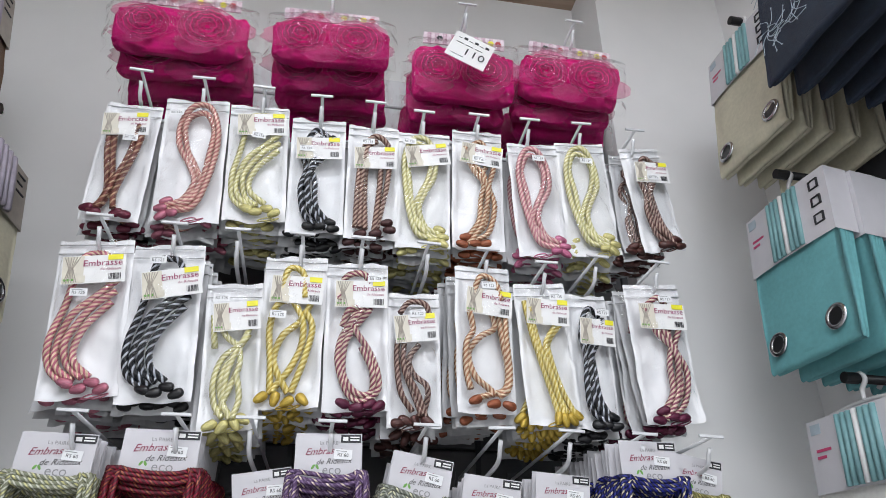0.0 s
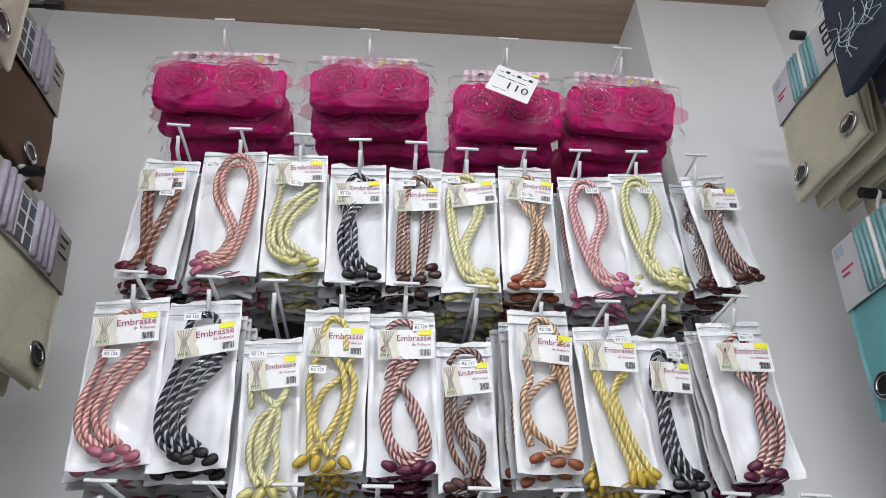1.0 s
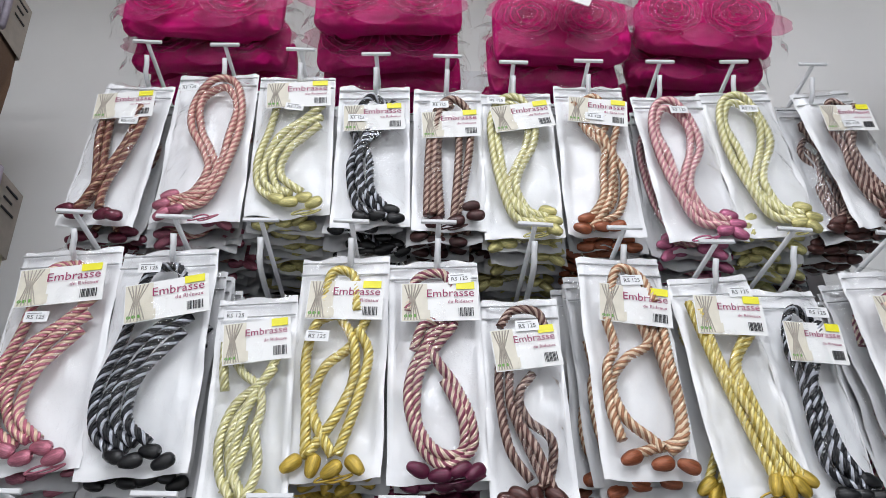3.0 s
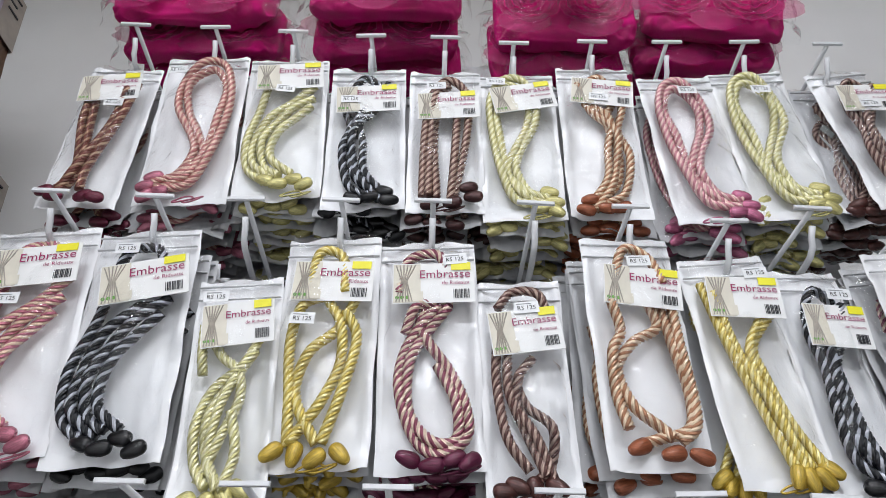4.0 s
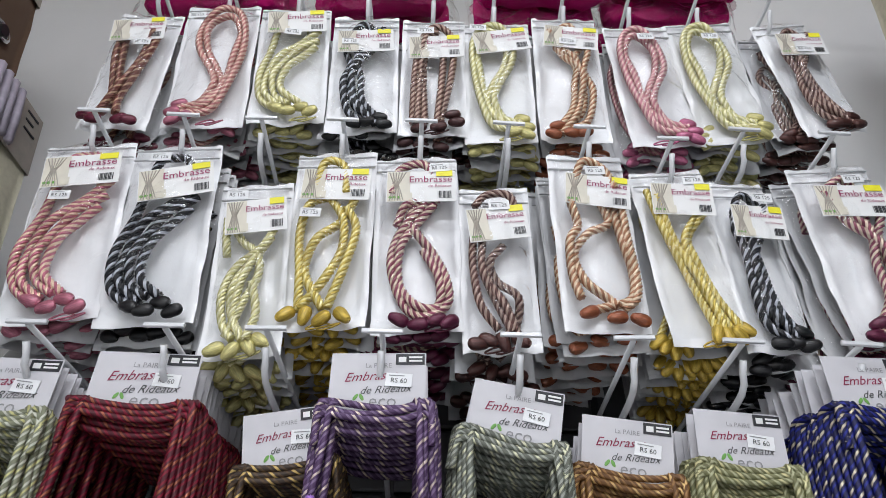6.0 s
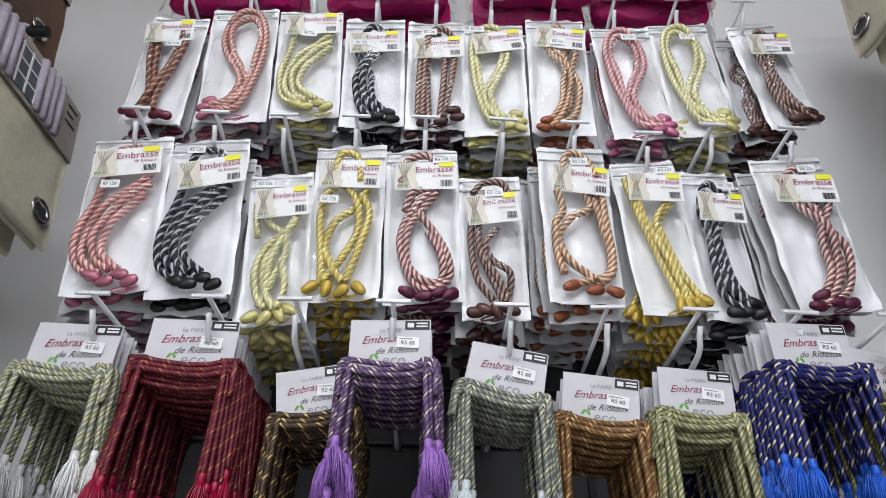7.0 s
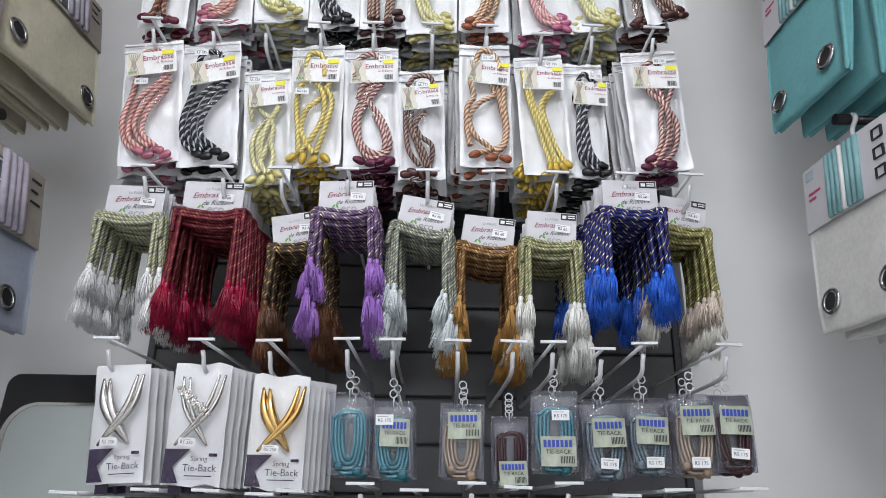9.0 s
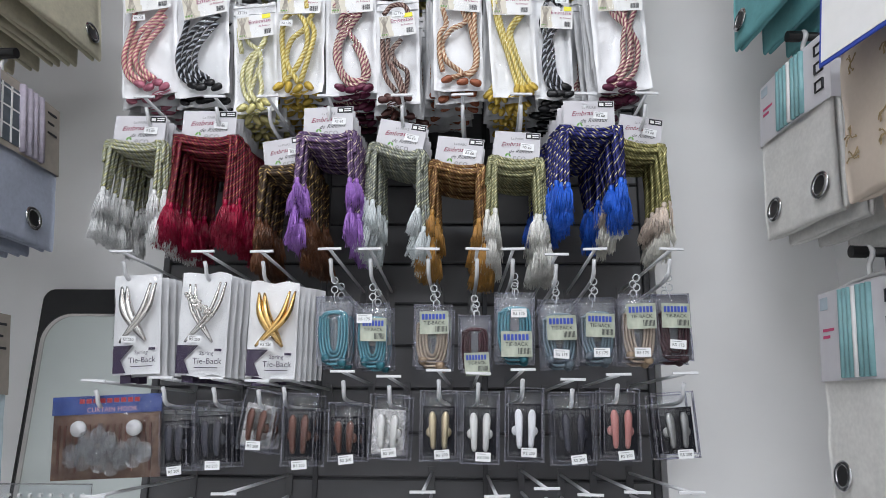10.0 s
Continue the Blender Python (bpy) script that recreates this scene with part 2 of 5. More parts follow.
def text_mesh(words, size, material, shear=0.0, squeeze=1.0):
    """Lettering in the xz plane that faces -y, centred."""
    key = (words, size, material.name, shear, squeeze)
    if key not in TEXT_CACHE:
        cu = bpy.data.curves.new("lettering", "FONT")
        cu.body, cu.size, cu.align_x, cu.align_y, cu.shear, cu.resolution_u = words, size, "CENTER", "CENTER", shear, 2
        ob = bpy.data.objects.new("lettering", cu)
        scene.collection.objects.link(ob)
        bpy.context.view_layer.update()
        me = bpy.data.meshes.new_from_object(ob.evaluated_get(bpy.context.evaluated_depsgraph_get()))
        bpy.data.objects.remove(ob)
        me.transform(Matrix.Rotation(math.pi / 2, 4, "X") @ Matrix.Diagonal((squeeze, 1, 1, 1)))
        me.materials.clear()
        me.materials.append(material)
        TEXT_CACHE[key] = me
    return TEXT_CACHE[key]


def sag(u):
    return 4 * u * (1 - u)


# ---- setting ----
WALL_Y, PIER_X, PIER_Y, CEIL, LEFT, RIGHT, BACK = 1.60, 0.672, 1.42, 3.42, -1.15, 1.09, -4.4


def slab(name, x0, x1, y0, y1, z0, z1, material, label, category):
    g = Geo()
    g.box(x0, x1, y0, y1, z0, z1)
    return thing(name, label, category, me=g.mesh(name, material), kind="structure")


slab("floor", LEFT - 0.1, RIGHT + 0.1, BACK - 0.1, WALL_Y + 0.1, -0.1, 0.0, FLOOR, "pale polished shop floor", "floor")
slab("ceiling", LEFT - 0.1, RIGHT + 0.1, BACK - 0.1, WALL_Y + 0.1, CEIL, CEIL + 0.08, WOOD, "brown wood-grain panelled shop ceiling", "ceiling")
slab("wall_north", LEFT - 0.1, PIER_X, WALL_Y, WALL_Y + 0.1, 0, CEIL, WALL, "smooth white painted shop wall", "wall")
slab("wall_pier", PIER_X, RIGHT + 0.1, PIER_Y, WALL_Y + 0.1, 0, CEIL, WALL, "white painted pier beside the display", "wall")
slab("wall_west", LEFT - 0.1, LEFT, BACK, WALL_Y, 0, CEIL, WALL, "white painted side wall with hanging curtain packs", "wall")
slab("wall_east", RIGHT, RIGHT + 0.1, BACK, PIER_Y, 0, CEIL, WALL, "white painted side wall with hanging curtain packs", "wall")
# Unseen wall, added to close the room and bounce light.
slab("wall_south", LEFT - 0.1, RIGHT + 0.1, BACK - 0.1, BACK, 0, CEIL, WALL, "unseen white wall added to close the aisle", "wall")
for x, y in ((-0.35, 1.28), (0.36, 1.36), (-0.8, 1.42)):
    g = Geo()
    g.tube([(x, y, CEIL - 0.0015), (x, y, CEIL + 0.002)], 0.005, 10)
    thing("screw_head", "dark screw head in the wood ceiling", "screw", me=g.mesh("screw_head", BLACK), group="ceiling screws")


# Panel lights assumed on the ceiling along the aisle, out of view.
def ceiling_light(x, y, power, sx=1.75, sy=0.35):
    root = thing("ceiling_light", "white rectangular led panel light assumed on the ceiling", "ceiling light", pose(x, y, CEIL), group="ceiling lights")
    g = Geo()
    g.box(-sx / 2 - 0.02, sx / 2 + 0.02, -sy / 2 - 0.02, sy / 2 + 0.02, -0.03, -0.001)
    part("housing", g.mesh("light_housing", HOOKW), root)
    lamp = bpy.data.lights.new("led_panel", "AREA")
    lamp.shape, lamp.size, lamp.size_y, lamp.energy, lamp.color = "RECTANGLE", sx, sy, power, (0.900, 0.936, 1.0)
    ob = new("led_panel", lamp)
    ob.matrix_basis = pose(x, y, CEIL - 0.034)


ceiling_light(0.0, 0.0, 16)
ceiling_light(0.0, -1.8, 60)
# Third panel is an added, unseen lamp that brightens lower walls and rows.
ceiling_light(0.0, -3.5, 26)

# Dark board for rack panel and shadow together, the shadow put into its colour.
slab("wall_panel", RIGHT - 0.014, RIGHT - 0.0005, -0.60, 1.22, 0.30, 2.98, DARK, "dark side wall board that also stands for shade behind curtain packs", "wall panel")

# Slatted display panel with its frame.
panel = thing("display_rack", "grey slatted shop display rack hung with white hooks", "display rack")
P_X0, P_X1, P_Y, P_Z0, P_Z1 = -0.50, 0.655, 1.47, 0.30, 2.90
g = Geo()
g.box(P_X0, P_X1, P_Y + 0.012, P_Y + 0.05, P_Z0, P_Z1)
part("backboard", g.mesh("backboard", GROOVE), panel)
for x in (P_X0 - 0.016, P_X1):
    g = Geo()
    g.box(x, x + 0.016, P_Y - 0.006, WALL_Y, P_Z0, 2.52, c=0.002)
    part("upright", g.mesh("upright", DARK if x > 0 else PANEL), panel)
for x in (-0.12, 0.27):
    g = Geo()
    g.box(x, x + 0.012, P_Y - 0.004, P_Y + 0.01, P_Z0, 2.52, c=0.001)
    part("joint_strip", g.mesh("joint_strip", GROOVE), panel)
g = Geo()
g.box(P_X0, P_X1, P_Y, P_Y + 0.012, -0.0475, 0.0475, c=0.003)
# Lower slats carry that shade in their colour; top ones stay pale.
shaded_slat_me = g.mesh("slat", PANEL)
pale_me = g.mesh("slat", HOOKW)
for k in range(int((P_Z1 - P_Z0) / 0.10 + 0.01)):
    part("slat", shaded_slat_me if P_Z0 + 0.10 * k < 2.45 else pale_me, panel, pose(0, 0, P_Z0 + 0.05 + 0.10 * k))


# ---- hooks ----
def tip_y(z):
    return 1.10 + 0.05 * (z - 2.5)


HOOK_CACHE = {}
DROP = 0.04


def hook_root(x, z):
    """A peg with an upturned tip, and over it a rod that carries a label plate. Its root stands at the plate."""
    y = tip_y(z)
    depth = round(P_Y - y, 2)
    if depth not in HOOK_CACHE:
        g1, g2, g3, g4 = Geo(), Geo(), Geo(), Geo()
        g1.tube(smooth_path([(0, 0.012, -DROP + 0.024), (0, 0.022, -DROP + 0.012), (0, 0.035, -DROP - 0.004), (0, 0.12, -DROP - 0.012), (0, depth, -DROP - 0.02)], 0.012), 0.0038, 8)
        g2.tube([(0, 0.004, 0), (0, depth * 0.5, -0.006), (0, depth, -0.012)], 0.0032, 8)
        g3.box(-0.0215, 0.0215, -0.0015, 0.003, -0.0014, 0.0032, c=0.0006)
        g4.box(-0.008, 0.008, depth - 0.004, depth + 0.004, -DROP - 0.028, 0.002, c=0.001)
        HOOK_CACHE[depth] = [g1.mesh("peg", HOOKW, True), g2.mesh("label_rod", HOOKW, True), g3.mesh("label_plate", HOOKW), g4.mesh("bracket", PANEL)]
    root = thing("display_hook", "white plastic display hook with label plate, fixed to the slatted panel", "hook", pose(x, y, z, rz=random.uniform(-1.5, 1.5)), "hooks of the display panel")
    for n, me in zip(("peg", "label_rod", "label_plate", "bracket"), HOOK_CACHE[depth]):
        part(n, me, root, pose(0, 0, 0, ry=random.uniform(-2, 2)) if n == "label_plate" else None)
    return root


# ---- cord colours ----
def satin(name, color, rough=0.34, vary=0.18, streak=(900, 900, 900)):
    """Rayon yarn: soft coloured gloss, fine thread lines."""
    m = mat(name, color, rough, 0.38, vary=vary, scale=1.0, bump=0.35, bump_scale=1.0)
    nt = m.node_tree
    tc = next(n for n in nt.nodes if n.type == "TEX_COORD")
    mp = nt.nodes.new("ShaderNodeMapping")
    mp.inputs["Scale"].default_value = streak
    nt.links.new(tc.outputs["Object"], mp.inputs[0])
    for n in nt.nodes:
        if n.type == "TEX_NOISE":
            nt.links.new(mp.outputs[0], n.inputs["Vector"])
    nt.nodes["Principled BSDF"].inputs["Coat Weight"].default_value = 0.35
    return m


def cord(name, a, b, knob):
    return [satin(f"{name}_satin", a), satin(f"{name}_highlight", b, 0.28, 0.1), satin(f"{name}_knob", knob, 0.36, 0.45, (1300, 1300, 90))]


CORD = {
    "brown": cord("brown", (0.180, 0.055, 0.040), (0.460, 0.290, 0.190), (0.12, 0.008, 0.030)),
    "peach": cord("peach", (0.480, 0.190, 0.180), (0.740, 0.510, 0.420), (0.42, 0.13, 0.19)),
    "lime": cord("pale_green", (0.600, 0.560, 0.260), (0.840, 0.810, 0.540), (0.58, 0.53, 0.22)),
    "black": cord("black", (0.008, 0.009, 0.013), (0.46, 0.48, 0.54), (0.008, 0.008, 0.010)),
    "cocoa": cord("cocoa", (0.140, 0.060, 0.048), (0.500, 0.360, 0.290), (0.06, 0.018, 0.018)),
    "tan": cord("tan", (0.400, 0.190, 0.100), (0.780, 0.620, 0.450), (0.30, 0.085, 0.035)),
    "pink": cord("pink", (0.560, 0.240, 0.280), (0.780, 0.540, 0.500), (0.48, 0.13, 0.24)),
    "rose": cord("rose", (0.500, 0.150, 0.210), (0.780, 0.580, 0.430), (0.46, 0.15, 0.21)),
    "yellow": cord("yellow", (0.580, 0.440, 0.090), (0.850, 0.750, 0.340), (0.52, 0.36, 0.05)),
    "mauve": cord("mauve", (0.270, 0.070, 0.110), (0.740, 0.600, 0.480), (0.11, 0.008, 0.04)),
    "umber": cord("umber", (0.100, 0.040, 0.033), (0.420, 0.300, 0.250), (0.075, 0.022, 0.018)),
}
STRANDS = {"black": (0, 0, 1, 0, 0, 1), "brown": (0, 0, 1, 0, 0, 1)}

# Ways in which the cord lies in its pouch: strands, then knobs (across, down, turn).
LAY_J = ([[(.28, .30), (.22, .12), (.04, .08), (-.14, .14), (-.30, .42), (-.42, .64), (-.38, .80), (-.14, .90)],
          [(.40, .26), (.12, .36), (-.16, .48), (-.32, .64), (-.28, .79), (-.04, .88)],
          [(.38, .34), (.12, .43), (-.08, .53), (-.21, .66), (-.17, .79), (.06, .87)],
          [(.36, .41), (.14, .49), (.0, .58), (-.10, .68), (-.05, .79), (.18, .86)]], [(-.14, .90, 1.9), (.04, .925, 1.4), (.20, .90, 1.7), (.34, .93, 1.2)])
LAY_LOOP = ([[(-.28, .86), (.0, .83), (.20, .68), (.30, .45), (.33, .25), (.18, .12), (-.06, .14), (-.14, .27), (-.08, .42), (.10, .56), (.20, .68), (.10, .82), (-.2, .90)],
             [(-.26, .91), (.10, .87), (.30, .70), (.40, .45), (.40, .24), (.24, .07), (-.02, .07), (-.22, .20), (-.19, .40), (.0, .56), (.10, .70), (-.05, .82), (-.3, .88)]],
            [(-.3, .84, 1.2), (-.38, .9, 1.4), (-.2, .93, 1.6), (-.36, .955, .9)])
LAY_VEE = ([[(-.32, .16), (-.28, .42), (-.12, .74), (-.2, .88), (-.38, .9)], [(-.24, .14), (-.18, .42), (-.03, .7), (-.12, .86), (-.36, .93)],
            [(.34, .14), (.26, .42), (.06, .74), (.12, .9)], [(.24, .2), (.16, .45), (-.03, .74), (-.2, .9)]], [(-.38, .91, 1.4), (-.22, .945, 1.5), (.16, .93, 1.2), (.32, .945, 1.6)])
LAY_PAR = ([[(-.32, .9), (-.3, .5), (-.2, .2), (.08, .1), (.32, .2), (.3, .5), (.12, .9)], [(-.12, .92), (-.14, .5), (-.08, .28), (.04, .22)],
            [(.06, .92), (.14, .6), (.2, .3)], [(-.22, .91), (-.22, .55), (-.14, .25), (.06, .15)]], [(.3, .86, 1.3), (.36, .92, 1.6), (.1, .945, 1.4), (-.2, .95, 1.5)])
LAY_ESS = ([[(-.26, .16), (.04, .1), (.22, .24), (.08, .4), (.2, .6), (.1, .8), (-.2, .9)], [(-.3, .22), (.0, .18), (.3, .3), (.2, .46), (.3, .64), (.2, .84), (-.1, .93)],
            [(-.2, .28), (.1, .4), (.04, .58), (-.02, .78), (-.3, .92)], [(-.3, .17), (-.12, .34), (.16, .5), (.12, .7), (.0, .84), (-.24, .95)]], [(-.28, .9, 1.3), (-.1, .94, 1.5), (-.36, .95, 1.7), (.1, .945, 1.4)])
LAY_X = ([[(-.36, .22), (-.34, .36), (-.30, .44)], [(-.26, .26), (-.10, .36), (.14, .44), (.18, .56), (.0, .72), (-.18, .88)],
          [(.42, .26), (.20, .42), (-.16, .52), (-.30, .68), (-.24, .82), (-.08, .91)], [(.34, .36), (.06, .50), (-.12, .62), (-.16, .76), (.04, .92)],
          [(.12, .46), (-.02, .62), (-.10, .80), (.14, .92)], [(.14, .62), (.20, .78), (.12, .92)]], [(-.30, .945, 1.1), (-.08, .955, .7), (.14, .95, -.5), (.30, .92, -1.0)])
LAY_RIB = ([[(.0, .28), (-.26, .34), (-.34, .48), (-.28, .72), (-.24, .90)], [(.38, .26), (.18, .42), (-.12, .53), (-.22, .66), (-.16, .76), (.04, .89)],
            [(.02, .30), (.20, .42), (.22, .58), (.04, .74), (-.16, .84), (-.2, .9)], [(.22, .36), (.36, .48), (.28, .68), (.08, .89)],
            [(-.2, .28), (-.1, .1), (.14, .1), (.2, .28)]], [(-.36, .925, .9), (-.14, .93, .2), (.06, .945, 1.0), (.28, .93, -.8)])
LAY_O = ([[(.30, .25), (.0, .36), (-.26, .50), (-.31, .68), (-.16, .86), (.10, .92), (.35, .85), (.36, .73), (.2, .60), (.0, .48), (-.1, .38), (.1, .27)],
          [(.22, .32), (-.05, .45), (-.20, .58), (-.21, .75), (.0, .88), (.26, .87), (.28, .72), (.1, .58)], [(-.25, .44), (-.1, .32), (.25, .30)],
          [(-.3, .26), (-.2, .1), (.12, .08), (.24, .2)]], [(.02, .955, 1.5), (.24, .945, 1.2), (-.2, .94, 1.9), (.38, .95, 1.0)])
LAY_RING = ([[(.24, .28), (.28, .50), (.38, .68), (.30, .82), (.0, .86), (-.28, .89)], [(.06, .28), (.16, .42), (-.14, .50), (-.33, .60), (-.27, .74), (.0, .82), (.1, .86)],
             [(.38, .28), (.36, .50), (.43, .70), (.36, .83), (.2, .88)], [(-.34, .32), (-.24, .44), (-.38, .54), (-.40, .70), (-.34, .84)], [(-.28, .24), (-.1, .08), (.2, .1), (.32, .24)]],
            [(-.26, .90, 1.2), (.08, .915, 1.4), (.36, .935, 1.9)])
LAY_KNOT = ([[(-.1, .38), (.12, .49), (.02, .60), (-.26, .70), (-.22, .84), (-.05, .9)], [(.36, .33), (.38, .50), (.28, .74), (.06, .87)], [(.20, .36), (.24, .54), (.06, .70), (-.14, .90)],
             [(.1, .48), (.16, .6), (-.06, .74), (-.2, .92)], [(-.32, .22), (-.24, .08), (.1, .06), (.3, .16)]], [(-.26, .94, 1.0), (.0, .95, .4), (.2, .935, 1.2), (.34, .95, 1.6)])
LAY_SW = ([[(-.38, .12), (-.30, .38), (-.12, .64), (.04, .92)], [(.38, .27), (.02, .41), (.0, .55), (.15, .75), (.36, .91)], [(.20, .30), (-.05, .44), (-.06, .58), (.06, .78), (.24, .92)],
           [(-.30, .18), (-.20, .44), (.0, .70), (.14, .92)]], [(.02, .945, .3), (.16, .955, -.2), (.30, .945, -.7), (.40, .925, -.9)])


def pouch_sheet(g, w, h, bulge, seed, slot=0, y=0.0, nu=8, nv=14, wave=0.003, flip=False, crimp=0.0):
    """One slightly wavy sheet of a pouch, hanging from its hole."""
    def fn(u, v):
        q = noise.noise((u * 3 + seed, v * 5, seed * 0.7)) * wave + noise.noise((u * 8 + seed, v * 15, seed)) * wave * 0.35
        if crimp:
            e = abs(2 * u - 1)
            q -= crimp * (1.0 if 0.87 < e < 0.93 or 0.945 < v < 0.975 else 0.0) + crimp * 4 * e ** 4 * v ** 2 * (noise.noise((seed * 3 + (u > 0.5), v * 2.5, 1)) + 0.15)
        return ((u - 0.5) * w * (1 + 0.03 * noise.noise((v * 4, seed, 0))), y - bulge * (sag(u) * sag(min(1, v * 1.02))) ** 0.62 + q, 0.014 - v * h + 0.005 * noise.noise((u * 3.3, seed, 5)))
    g.grid(fn, nu, nv, slot, flip)


def print_card(root, w, h, m, price=None):
    """The printed insert: draped-curtain picture, words, sticker, bar code."""
    g = Geo()
    g.box(-w / 2, w / 2, 0, 0.0006, -h / 2, h / 2)
    card = part("label_card", g.mesh("label_card", CARD), root, m, "white insert card with a curtain picture")
    g = Geo()
    x0 = -w / 2 + 0.001
    g.box(x0, x0 + w * 0.33, -0.0004, -0.0001, -h / 2 + 0.001, h / 2 - 0.001, 0)
    for k in range(6):
        a = k / 5
        g.tube([(x0 + w * (0.03 + 0.24 * a), -0.0006, h * 0.46), (x0 + w * (0.10 + 0.06 * a), -0.0009, h * 0.05), (x0 + w * (0.03 + 0.2 * a), -0.0006, -h * 0.46)], 0.0007, 4, 1)
    g.box(x0 + w * 0.22, x0 + w * 0.36, -0.0008, -0.0006, -h * 0.46, -h * 0.22, 2)
    part("picture", g.mesh("picture", [CREAM, DRAPE, CREAM]), card, kind="stuff")
    part("lettering", text_mesh("Embrasse", w * 0.165, PLUM), card, pose(w * 0.14, -0.0012, h * 0.20))
    part("lettering", text_mesh("de Rideaux", w * 0.075, PLUM), card, pose(w * 0.27, -0.0012, -h * 0.02))
    g = Geo()
    g.box(w * 0.22, w * 0.46, -0.0016, -0.0012, h * 0.30, h * 0.49)
    part("yellow_sticker", g.mesh("yellow_sticker", YELLOW), card)
    g = Geo()
    for k in range(11):
        g.box(w * (0.24 + 0.018 * k), w * (0.24 + 0.018 * k + (0.012 if k % 3 else 0.006)), -0.0010, -0.0006, -h * 0.40, -h * 0.18)
    part("bar_code", g.mesh("bar_code", INK), card, kind="stuff")
    g = Geo()
    for k in range(3):
        g.disc(x0 + w * (0.045 + 0.06 * k), -0.0010, -h * 0.36, w * 0.024)
    part("emblem", g.mesh("emblem", GREEN), card, kind="stuff")
    return card


def price_sticker(root, words, m, w=0.026, h=0.013):
    g = Geo()
    g.box(-w / 2, w / 2, 0, 0.0005, -h / 2, h / 2)
    st = part("price_sticker", g.mesh("price_sticker", STICK), root, m, "white price sticker")
    part("lettering", text_mesh(words, w * 0.27, INK), st, pose(0, -0.0006, -h * 0.08))
    g = Geo()
    g.box(-w * 0.4, w * 0.2, -0.0005, -0.0002, h * 0.28, h * 0.34)
    part("fine_print", g.mesh("fine_print", GREY), st)
    return st


WORDS = {"brown": "brown", "peach": "peach-pink", "lime": "pale green", "black": "black and silver", "cocoa": "brown and cream", "tan": "bronze", "pink": "pink", "rose": "pink and cream",
         "yellow": "golden yellow", "mauve": "mauve and cream", "umber": "dark brown"}
g = Geo()
for ring in range(10):
    for j in range(22):
        th, ph = math.pi * (0.04 + 0.92 * ring / 9), 2 * math.pi * j / 22 + 0.11 * ring
        k = 1 + 0.11 * (j % 2)
        g.v.append((0.0070 * k * math.sin(th) ** 0.65 * math.cos(ph) * (1 + 0.12 * math.sin(2 * th)), 0.0060 * k * math.sin(th) ** 0.65 * math.sin(ph), 0.0122 * math.cos(th)))
for ring in range(9):
    for j in range(22):
        g.f.append((ring * 22 + j, ring * 22 + (j + 1) % 22, (ring + 1) * 22 + (j + 1) % 22, (ring + 1) * 22 + j))
for at, out in ((0, 1), (198, -1)):
    g.f.append(tuple(at + j for j in range(22))[::out])
g.i = [0] * len(g.f)
KNOB = {c: g.mesh("knob", CORD[c][2], True) for c in CORD}


def pouch_backing(w, h, seed, material, lip=0.0):
    """White sheet with a welded, slightly curling edge and a pressed closing strip."""
    g = Geo()
    for y, flip in ((0.004, False), (0.0048, True)):
        g2 = Geo()
        pouch_sheet(g2, w, h, 0.0, seed, 0, y, 20, 26, 0.006, flip, 0.0016)
        g2.v = [(px, py - lip * max(0.0, -pz / h - 0.80) ** 1.5 * (1 + 1.5 * noise.noise((px * 30, seed, 4))), pz + 0.004 * noise.noise((px * 26, seed, 8)) * max(0.0, -pz / h)) for px, py, pz in g2.v]
        g.add(g2.v, g2.f)
    for a in (0.010, 0.026):
        g.box(-w * 0.49, w * 0.49, -0.0012, 0.002, 0.014 - a, 0.0152 - a)
    return g.mesh("backing", material, True)


def coiled_cord(w, h, colour, lay, mirror, seed, step=0.0032):
    """The one long cord of a tieback, laid in bends; returns its mesh and the knobs' places."""
    strands, knobs = lay
    rnd = random.Random(seed)
    g = Geo()

    def place(u, v, d):
        return (mirror * u * 1.04 * (w - 0.012) + rnd.uniform(-0.0016, 0.0016), -0.0075 - d, 0.006 - v * 1.045 * (h - 0.012) + rnd.uniform(-0.002, 0.002))
    for k, line in enumerate(strands):
        pts = [place(u, v, 0.0050 * ((i + k) % 2) + 0.0014 * k) for i, (u, v) in enumerate(line)]
        pts = [(max(-w / 2 + 0.011, min(w / 2 - 0.011, px)), py, max(pz, 0.014 - h)) for px, py, pz in pts]
        rope(g, pts, 0.0058 if w > 0.095 else 0.0052, STRANDS.get(colour, (0, 1, 0, 1, 0, 1)), 0.031, step, 4, k * 1.3)
    x = mirror * rnd.uniform(-0.1, 0.2) * w
    loops = [(x + 0.016 * math.cos(a) + 0.0018 * a, -0.010 - 0.001 * math.sin(2 * a), 0.0135 - h + 0.004 * math.sin(a * 1.3)) for a in np.linspace(0, 9, 26)]
    if step < 0.004 and colour not in ("tan", "black", "brown"):
        g.tube([p for p in loops if abs(p[0]) < w / 2 - 0.006], 0.0012, 5, 2)
    spots = [(*place(u, v, 0.006), mirror * t) for u, v, t in knobs]
    return g.mesh("cord", CORD[colour], True), [(px, py, max(pz, 0.0115 - h), t) for px, py, pz, t in spots]


def film_sheet(w, h, seed, nu=18, nv=34):
    g = Geo()
    pouch_sheet(g, w - 0.013, h - 0.010, 0.021, seed + 3.3, 0, -0.0015, nu, nv, 0.007, True)
    return g.mesh("front_film", FILM, True)


def add_knobs(root, colour, spots):
    for px, py, pz, t in spots:
        part("knob", KNOB[colour], root, pose(px, py, pz, ry=math.degrees(t), rz=random.uniform(-20, 20)))


